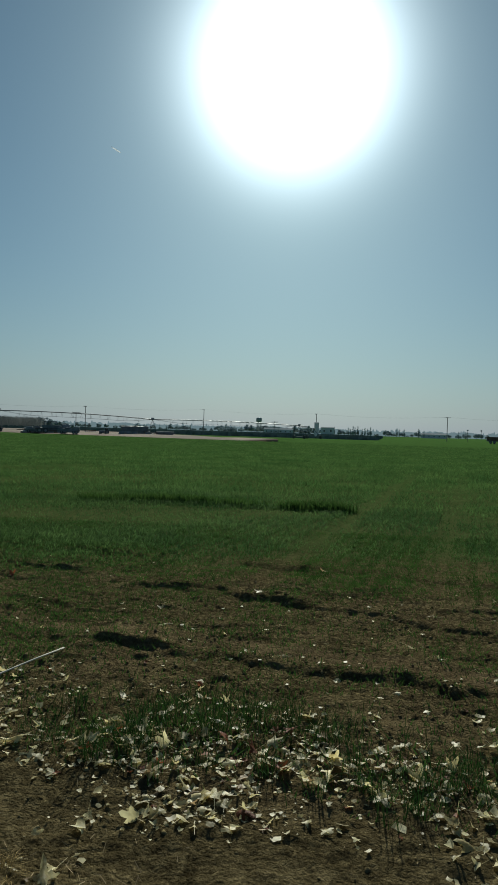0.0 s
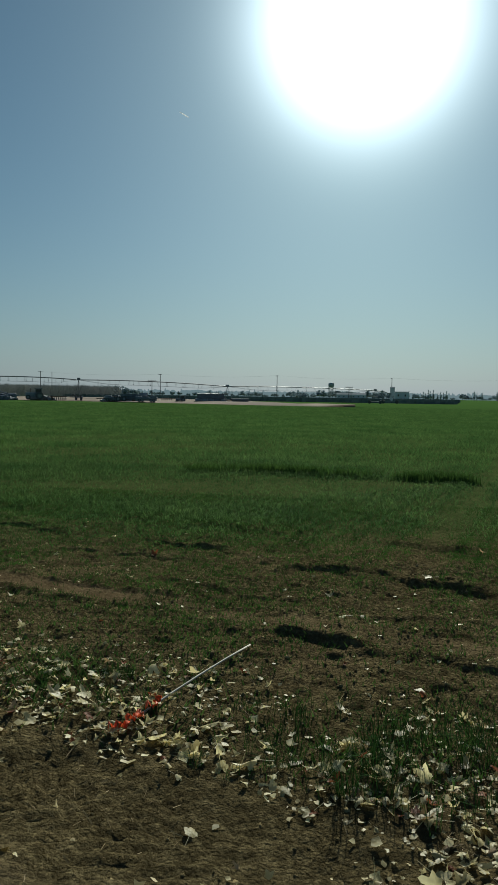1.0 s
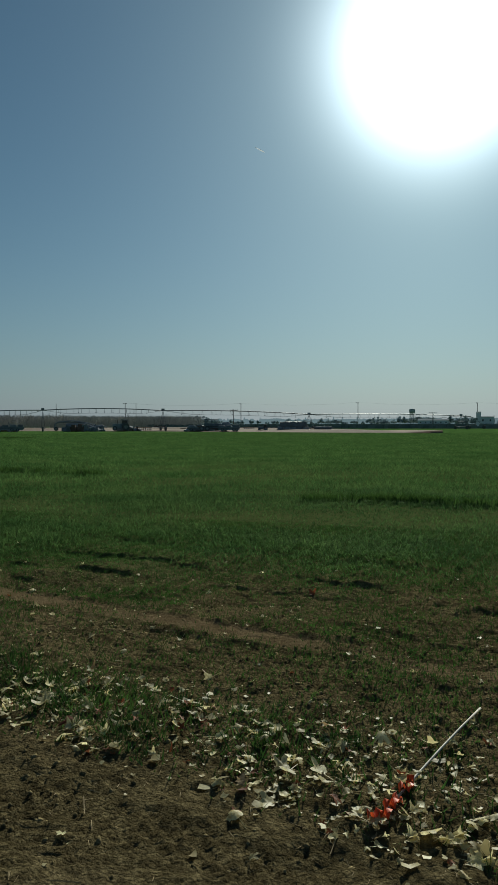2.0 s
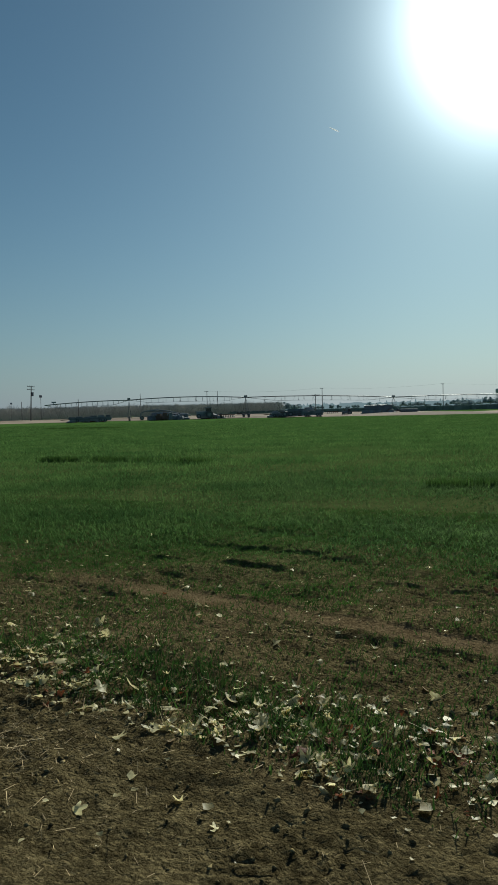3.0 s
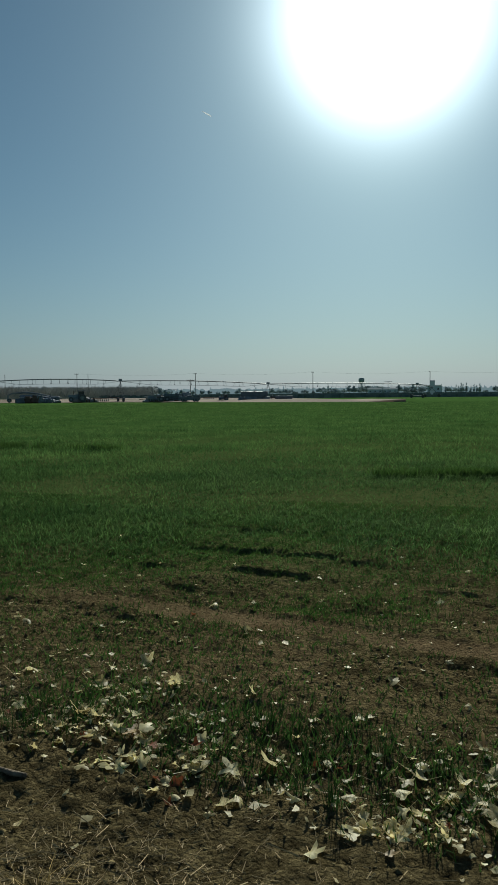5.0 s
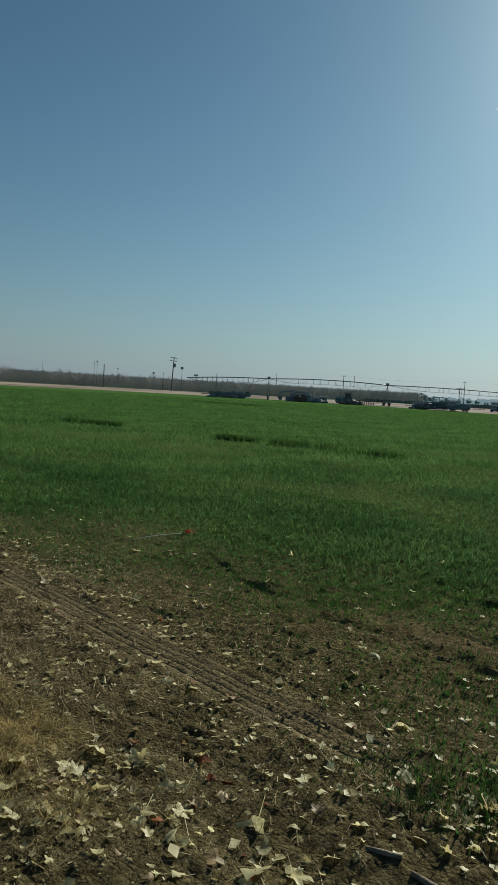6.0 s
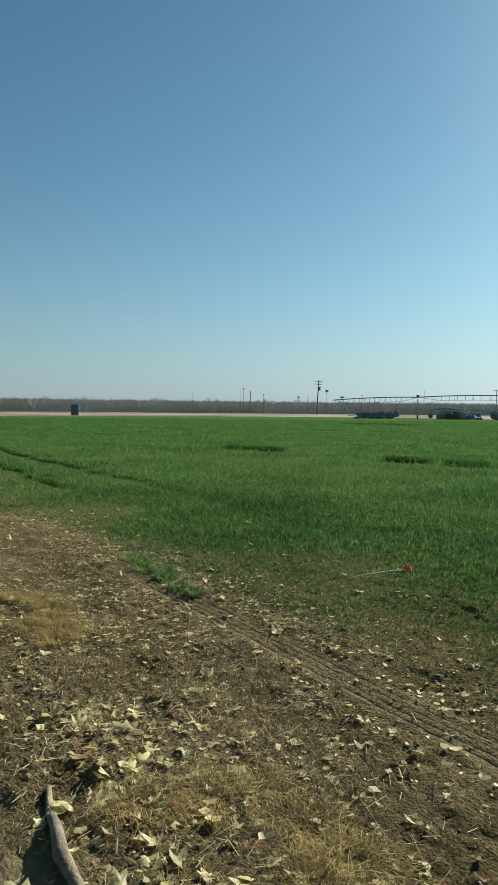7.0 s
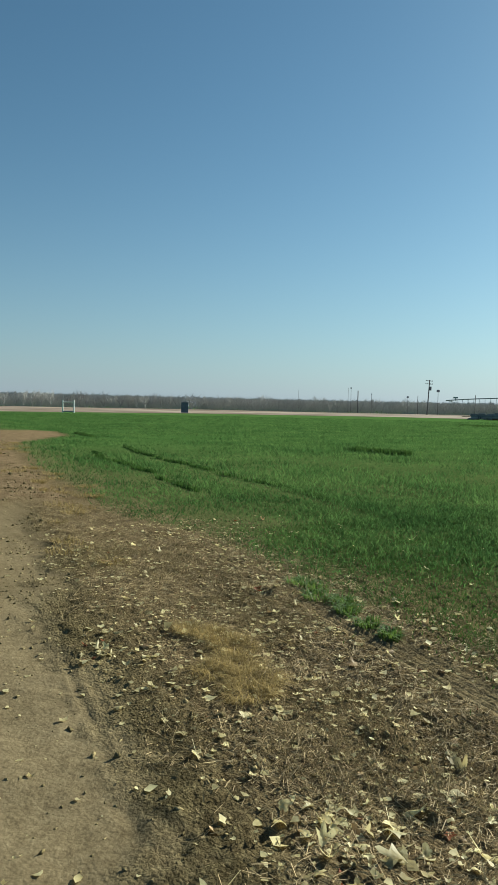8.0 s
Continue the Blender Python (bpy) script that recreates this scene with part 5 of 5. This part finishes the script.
def scrap_heap(x, y, turn, length, tall, label):
    """A low heap of cast-off parts: plates, drums and pipes thrown together."""
    base = empty("scrap_heap", x, y, 0.1, turn)
    rng = random.Random(int(length * 7 + tall * 31))
    for k in range(int(length * 3)):
        u = rng.uniform(-0.5, 0.5) * length
        top = tall * (1 - abs(2 * u / length) ** 2.2) * rng.uniform(0.35, 1.0) + 0.15
        w, v = rng.uniform(0.25, 0.9), rng.uniform(-0.8, 0.8)
        bm = box(bmesh.new(), -w, w, -0.4, 0.4, -top / 2, top / 2, 0.05)
        bm.transform(pose(u, v, top / 2, rng.uniform(-14, 14), rng.uniform(-20, 20), rng.uniform(-40, 40)))
        part("scrap_plate", bm, (M_DARK, M_TARP, M_RUST)[k % 3 if k % 4 else 0], base)
        if k % 3 == 0:
            a = rng.uniform(-0.5, 0.5) * length
            part("scrap_pipe", rod(bmesh.new(), (u, v, 0.2), (a, -v, top + 0.25), 0.07, n=7), M_DARK, base)
    return tagged(base, label, "scrap heap")


def build_machines():
    def at(az, d, eye=E35):
        x, y = bearing(*eye, az, d)
        return x, y, -az
    flatbed(*at(-37.4, 146, E65), 8.6, 6, "long low dark trailer loaded with bundles on the track")
    conveyor(*at(-32.2, 152), "dark arched field loader parked on the sandy track")
    tractor(*at(-28.9, 150), 1.0, "old dark tractor parked on the sandy track")
    harrow(*at(-27.2, 152), 3.4, "rusty disc harrow parked behind the tractor")
    flatbed(*at(-23.0, 142), 3.0, 2, "small dark trailer beside the truck")
    box_truck(*at(-21.6, 139), "dark farm truck with an open canopy on the track")
    flatbed(*at(-20.3, 136), 4.2, 3, "dark low trailer with bundles beside the truck")
    harrow(*at(-18.7, 150), 2.4, "small rusty disc harrow on the sandy track")
    tractor(*at(-17.5, 140), 0.55, "small dark tractor far off on the track")
    bale_stack(*at(-15.1, 139), 6.2, "long dark tarpaulin-covered bale stack at the field's edge")
    flatbed(*at(-12.7, 142), 3.4, 0, "empty low trailer at the field's edge")
    scrap_heap(*at(-32.0, 150), 9.0, 1.4, "long dark heap of scrap machinery on the sandy track")
    scrap_heap(*at(-37.6, 150, E65), 8.0, 0.9, "low dark heap of scrap parts beside the trailer")
    scrap_heap(*at(-22.4, 144), 7.5, 1.1, "dark heap of scrap machinery around the truck")
    scrap_heap(*at(-15.0, 143), 6.5, 1.3, "dark heap of scrap parts beside the bale stack")
    scrap_heap(*at(-28.4, 153), 5.0, 0.9, "low heap of scrap parts around the tractor")
    scrap_heap(*at(-12.6, 143), 4.0, 0.5, "low heap of scrap parts at the field's edge")
    for az, d, s in ((-31.5, 205, 1.0), (-26.0, 200, 0.8)):
        x, y, t = at(az, d)
        harrow(x, y, t, 4.0 * s, "rusty disc harrow on bare ground before the orchard")


build_machines()


def far_bushes():
    """A darker planted block beyond the field, right of the track: low bushes in rows."""
    rng = random.Random(91)
    verts, faces = [], []
    for k in range(9000):
        x, y = bearing(-2, 3, -27 + 31 * rng.random() ** 1.15, rng.uniform(262, 520) if rng.random() < 0.6 else rng.uniform(225, 330))
        if x < -70 and y < 255:
            continue
        w, z = rng.uniform(0.5, 1.3), rng.uniform(0.7, 1.6)
        b = len(verts)
        verts += [(x - w, y - w * 0.4, 0), (x + w, y - w * 0.4, 0), (x, y + w, 0), (x - w * 0.7, y, z * 0.8), (x + w * 0.6, y + 0.2, z)]
        faces += [(b, b + 1, b + 4, b + 3), (b + 1, b + 2, b + 4), (b + 2, b, b + 3), (b + 2, b + 3, b + 4)]
    tagged(mesh_object("low_bushes", verts, faces, M_BUSH), "dark green low bushes planted beyond the field", "bushes", kind="stuff")


far_bushes()


# ---- orchard ----
def twig_tree(seed, tall, spread):
    """A bare orchard tree: trunk mesh and a crown of forking twigs."""
    rng = random.Random(seed)
    trunk = tube([(0, 0, -0.2), (0.05, 0.02, 0.5), (rng.uniform(-0.15, 0.15), 0, 1.1)], [0.14, 0.11, 0.1], 6)
    verts, faces = [], []

    def limb(p, d, length, r, depth):
        q = p + d * length
        k = len(verts)
        side = d.cross(Vector((0.3, 0.9, 0.1))).normalized() * r
        up = side.cross(d).normalized() * r
        verts.extend([p + side, p - side * 0.5 + up, p - side * 0.5 - up, q + side * 0.6, q - side * 0.3 + up * 0.6, q - side * 0.3 - up * 0.6])
        faces.extend([(k, k + 1, k + 4, k + 3), (k + 1, k + 2, k + 5, k + 4), (k + 2, k, k + 3, k + 5)])
        if depth:
            for _ in range(3):
                e = (d + Vector((rng.uniform(-1, 1), rng.uniform(-1, 1), rng.uniform(-0.1, 0.8))) * spread).normalized()
                limb(p + d * length * rng.uniform(0.55, 1.0), e, length * rng.uniform(0.6, 0.85), r * 0.6, depth - 1)

    for k in range(4):
        a = 1.57 * k + rng.uniform(-0.4, 0.4)
        limb(Vector((0, 0, 1.0)), Vector((0.55 * math.cos(a), 0.55 * math.sin(a), 1)).normalized(), tall * 0.32, 0.06, 3)
    return trunk, (verts, faces)


def build_orchard():
    rng = random.Random(31)
    kinds = []
    for s in range(4):
        (tv, tf), (cv, cf) = twig_tree(40 + s, 5.6, 0.55)
        t, c = bpy.data.meshes.new("trunk"), bpy.data.meshes.new("crown")
        t.from_pydata(tv, [], tf), c.from_pydata(cv, [], cf)
        t.materials.append(M_ORCHARD), c.materials.append(M_ORCHARD)
        kinds.append((t, c))
    front = ((-92, 215), (-85, 222), (-75, 230), (-60, 246), (-45, 262), (-36, 270), (-22, 290))
    for (a0, d0), (a1, d1) in zip(front, front[1:]):
        p0, p1 = Vector((*bearing(-4, 3, a0, d0), 0)), Vector((*bearing(-4, 3, a1, d1), 0))
        n = max(1, int((p1 - p0).length / 2.7))
        back = Vector(((p1 - p0).y, -(p1 - p0).x, 0)).normalized() * -1
        for k in range(n):
            for row in range(2):
                p = p0 + (p1 - p0) * ((k + 0.5 * (row % 2)) / n) + back * (4.5 * row + rng.uniform(-0.4, 0.4))
                t, c = kinds[rng.randrange(4)]
                base = new("orchard_tree")
                size = rng.uniform(0.8, 1.16)
                base.matrix_world = pose(p.x, p.y, 0, rng.uniform(-6, 6), rng.uniform(-6, 6), rng.uniform(0, 360)) @ Matrix.Diagonal((size, size, size, 1))
                for name, me in (("trunk", t), ("crown", c)):
                    new(name, me).parent = base
                tagged(base, "leafless grey-brown orchard tree in a long row", "tree", group="orchard trees")
    verts, faces = [], []
    for (a0, d0), (a1, d1) in zip(front, front[1:]):
        p0, p1 = Vector((*bearing(-4, 3, a0, d0 + 1), 0)), Vector((*bearing(-4, 3, a1, d1 + 1), 0))
        along = (p1 - p0).normalized()
        away = Vector((-along.y, along.x, 0))
        for k in range(int((p1 - p0).length * 165)):
            p = p0 + (p1 - p0) * rng.random() + away * rng.uniform(0, 26)
            z0, w = rng.uniform(0, 4.3), rng.uniform(0.05, 0.15)
            tip = p + along * rng.uniform(-0.8, 0.8) + Vector((0, 0, min(z0 + rng.uniform(0.8, 2.2), rng.uniform(4.3, 5.3))))
            b = len(verts)
            verts += [p + along * -w + Vector((0, 0, z0)), p + along * w + Vector((0, 0, z0)), p + away * w + Vector((0, 0, z0)), tip]
            faces += [(b, b + 1, b + 3), (b + 1, b + 2, b + 3), (b + 2, b, b + 3)]
    tagged(mesh_object("orchard_depth", verts, faces, M_ORCHARD), "grey mass of bare orchard trees behind the first rows", "orchard", kind="stuff")


build_orchard()


# ---- skyline ----
def far_tree(kind, seed):
    """Trunk and ragged crown of a distant tree, 1 high."""
    rng = random.Random(seed)
    bm = bmesh.new()
    lumps = {"round": 26, "tall": 20, "wide": 30}[kind]
    for k in range(lumps):
        u = rng.random()
        if kind == "tall":
            z, r = 0.15 + 0.8 * u, 0.13 * (1.1 - u)
            c = Vector((rng.uniform(-r, r) * 0.7, rng.uniform(-r, r) * 0.7, z))
            s = rng.uniform(0.05, 0.1) * (1.15 - 0.6 * u)
        else:
            w = 0.36 if kind == "round" else 0.6
            a, q = rng.uniform(0, 6.283), math.sqrt(rng.random())
            c = Vector((w * q * math.cos(a), w * q * math.sin(a), 0.3 + 0.55 * u * (1.1 - q * 0.6)))
            s = rng.uniform(0.08, 0.17)
        made = bmesh.ops.create_icosphere(bm, subdivisions=1, radius=s, matrix=Matrix.Translation(c))
        for v in made["verts"]:
            v.co += Vector((rng.uniform(-1, 1), rng.uniform(-1, 1), rng.uniform(-1, 1))) * s * 0.45
    crown = bpy.data.meshes.new("crown")
    bm.to_mesh(crown)
    bm.free()
    v, f = tube([(0, 0, -0.02), (0, 0, 0.3), (0.01, 0, 0.55)], [0.035, 0.025, 0.015], 6)
    trunk = bpy.data.meshes.new("trunk")
    trunk.from_pydata(v, [], f)
    trunk.materials.append(M_POLE)
    return trunk, crown


def build_skyline():
    rng = random.Random(77)
    kinds = {k: [far_tree(k, 60 + i) for i in range(3)] for k in ("round", "tall", "wide")}
    for group in kinds.values():
        for _, c in group:
            c.materials.append(M_FARTREE)

    def plant(az, d, tall, kind, label):
        t, c = kinds[kind][rng.randrange(3)]
        x, y = bearing(*E35, az, d)
        base = new("distant_tree")
        base.matrix_world = pose(x, y, 0, 0, 0, rng.uniform(0, 360)) @ Matrix.Diagonal((tall, tall, tall, 1))
        for name, me in (("trunk", t), ("crown", c)):
            new(name, me).parent = base
        tagged(base, label, "tree", group="skyline trees")

    low = "far skyline tree, haze put into its pale colour"
    az = -24.0
    while az < 18.0:
        d = rng.uniform(1150, 1400)
        top = 0.36 + 0.1 * math.sin(az * 1.9) + 0.08 * math.sin(az * 5.1) + (0.18 if -9 < az < -1 else 0)
        plant(az, d, max(5, 1.5 + d * math.tan(radians(top + rng.uniform(-0.1, 0.1)))), rng.choice(("round", "round", "wide")), low)
        az += rng.uniform(0.25, 0.75)
    spires = "slender dark conifer on the far skyline"
    for az, el in ((0.0, 0.64), (0.3, 0.5), (1.1, 0.6), (1.28, 0.5), (1.48, 0.78), (1.62, 0.62), (1.85, 0.72), (2.2, 0.5), (2.42, 0.6), (2.62, 0.55), (2.85, 0.68),
                   (-14.05, 0.5), (-13.5, 0.42), (-12.7, 0.44), (-11.6, 0.46), (-5.4, 0.6), (-5.0, 0.55), (-4.5, 0.56), (-3.3, 0.5), (-2.8, 0.5), (4.9, 0.66), (5.1, 0.55), (5.5, 0.6), (6.6, 0.62), (7.0, 0.5), (9.6, 0.55), (10.1, 0.5)):
        d = rng.uniform(900, 1100)
        plant(az, d, 1.5 + d * math.tan(radians(el)), "tall", spires)
    for az, el in ((-9.0, 0.36), (-8.5, 0.42), (-8.1, 0.36), (-2.4, 0.42), (-2.0, 0.4)):
        plant(az, 720, 1.5 + 720 * math.tan(radians(el)), "wide", low)
    for az in (-24.2, -23.4, -22.8):
        plant(az + 0.2, 420, rng.uniform(6, 7.5), "wide", "dark rounded tree behind the orchard")


build_skyline()


def distance():
    """Tree line along the horizon, far behind all else, with haze as emission."""
    rng = np.random.RandomState(91)
    az = np.arange(-26, 40, 0.035)
    top = 0.26 + 0.16 * np.abs(fbm(az, az * 0, 2.4, 2)) * 2 + 0.1 * smooth(-12, -7, az) * smooth(1, -1, az)
    for _ in range(420):
        c, half, tall = rng.uniform(-26, 40), rng.uniform(0.07, 0.34), rng.uniform(0.06, 0.2)
        if rng.rand() < 0.2:
            half, tall = rng.uniform(0.05, 0.1), rng.uniform(0.15, 0.34)
        u = np.abs(az - c) / half
        top = np.maximum(top, np.where(u < 1, 0.26 + tall * (1 - u ** 1.8), 0))
    top = top + rng.uniform(-0.02, 0.02, len(az))
    verts, faces = [], []
    for a, e in zip(az, top):
        x, y = bearing(*E35, a, 2600)
        verts += [(x, y, -4.0), (x, y, 1.5 + 2600 * math.tan(radians(e)))]
    for k in range(len(az) - 1):
        faces.append((2 * k, 2 * k + 2, 2 * k + 3, 2 * k + 1))
    tagged(mesh_object("backdrop", verts, faces, M_HAZE_GLOW), "blue-grey backdrop tree line, glowing in place of haze", "tree line", kind="structure")


distance()


def water_tower():
    x, y = bearing(*E0, -6.25, 1390)
    base = empty("water_tower", x, y, 0)
    prof = ((0.0, 21.0), (3.2, 21.3), (5.0, 22.3), (5.6, 24.0), (5.6, 28.0), (5.0, 29.2), (3.2, 30.2), (0.0, 30.6))
    n, verts, faces = 20, [], []
    for r, z in prof:
        for k in range(n):
            verts.append((r * math.cos(6.2832 * k / n), r * math.sin(6.2832 * k / n), z))
    for i in range(len(prof) - 1):
        for k in range(n):
            faces.append((i * n + k, i * n + (k + 1) % n, (i + 1) * n + (k + 1) % n, (i + 1) * n + k))
    mesh_object("tank", verts, faces, M_CONCRETE, base, smooth=True)
    for k in range(6):
        a = 6.2832 * k / 6
        part("leg", rod(bmesh.new(), (6.0 * math.cos(a), 6.0 * math.sin(a), 0), (5.0 * math.cos(a), 5.0 * math.sin(a), 22.6), 0.35, n=6), M_CONCRETE, base)
    part("riser", rod(bmesh.new(), (0, 0, 0), (0, 0, 21.4), 0.8, n=8), M_CONCRETE, base)
    return tagged(base, "grey water tower on legs above the far trees", "water tower")


def hall(name, eye, az, d, wide, deep, tall, label, roof=0.0, stack=None):
    x, y = bearing(*eye, az, d)
    base = empty(name, x, y, 0, -az)
    part("wall", box(bmesh.new(), -wide / 2, wide / 2, -deep / 2, deep / 2, -0.2, tall), M_WALL, base)
    o = min(0.3, 0.03 * wide)
    verts = [(-wide / 2 - o, -deep / 2 - o, tall), (wide / 2 + o, -deep / 2 - o, tall), (wide / 2 + o, deep / 2 + o, tall), (-wide / 2 - o, deep / 2 + o, tall),
             (-wide / 2 - o, 0, tall + roof + 0.3), (wide / 2 + o, 0, tall + roof + 0.3)]
    mesh_object("roof", verts, [(0, 1, 5, 4), (2, 3, 4, 5), (0, 4, 3), (1, 2, 5), (3, 2, 1, 0)], M_ROOF, base)
    n = max(2, int(wide / 6)) if wide > 3 else 0
    for k in range(n):
        u = -wide / 2 + (k + 0.5) * wide / n
        part("window", box(bmesh.new(), u - 0.8, u + 0.8, -deep / 2 - 0.05, -deep / 2 + 0.02, tall * 0.45, tall * 0.7), M_GLASS, base)
    return tagged(base, label, "building")


water_tower()
hall("pump_house", E35, -0.9, 240, 1.5, 1.8, 5.1, "tall narrow grey pump house by the irrigation line")
hall("far_shed", E0, -0.72, 880, 16.5, 12, 9.4, "tall pale grey hall on the far skyline", 0.6)
hall("far_shed", E35, -4.5, 1000, 40, 16, 6.0, "long low grey shed on the far skyline", 2.0)
hall("far_shed", E0, 7.6, 1000, 34, 16, 5.0, "long low grey shed on the far skyline", 1.5)


def red_truck():
    x, y = bearing(*E0, 12.6, 215)
    base = empty("rusty_tank_trailer", x, y, 0.1, -12)
    part("deck", box(bmesh.new(), -4.2, 4.2, -1.1, 1.1, 0.7, 0.95, 0.03), M_DARK, base)
    part("cargo_box", box(bmesh.new(), -4.1, 4.1, -1.1, 1.1, 0.95, 2.0, 0.06), M_RUST, base)
    for wx in (-3.0, -2.0, 2.8):
        for wy in (-0.9, 0.9):
            wheel("wheel", base, wx, wy, 0.42, 0.42, 0.28)
    return tagged(base, "rust-brown cargo trailer beyond the green field", "trailer")


red_truck()


def contrail():
    a = Vector((*bearing(*E0, -18.62, 3600 * math.cos(radians(21.1))), 1.5 + 3600 * math.sin(radians(21.1))))
    b = Vector((*bearing(*E0, -17.87, 3600 * math.cos(radians(20.75))), 1.5 + 3600 * math.sin(radians(20.75))))
    v, f = tube([a, a + (b - a) * 0.3, a + (b - a) * 0.7, b], [0.8, 2.4, 3.2, 1.2], 8)
    tagged(mesh_object("vapour_trail", v, f, M_VAPOUR, smooth=True), "short thin white vapour trail high in the sky", "vapour trail")


contrail()
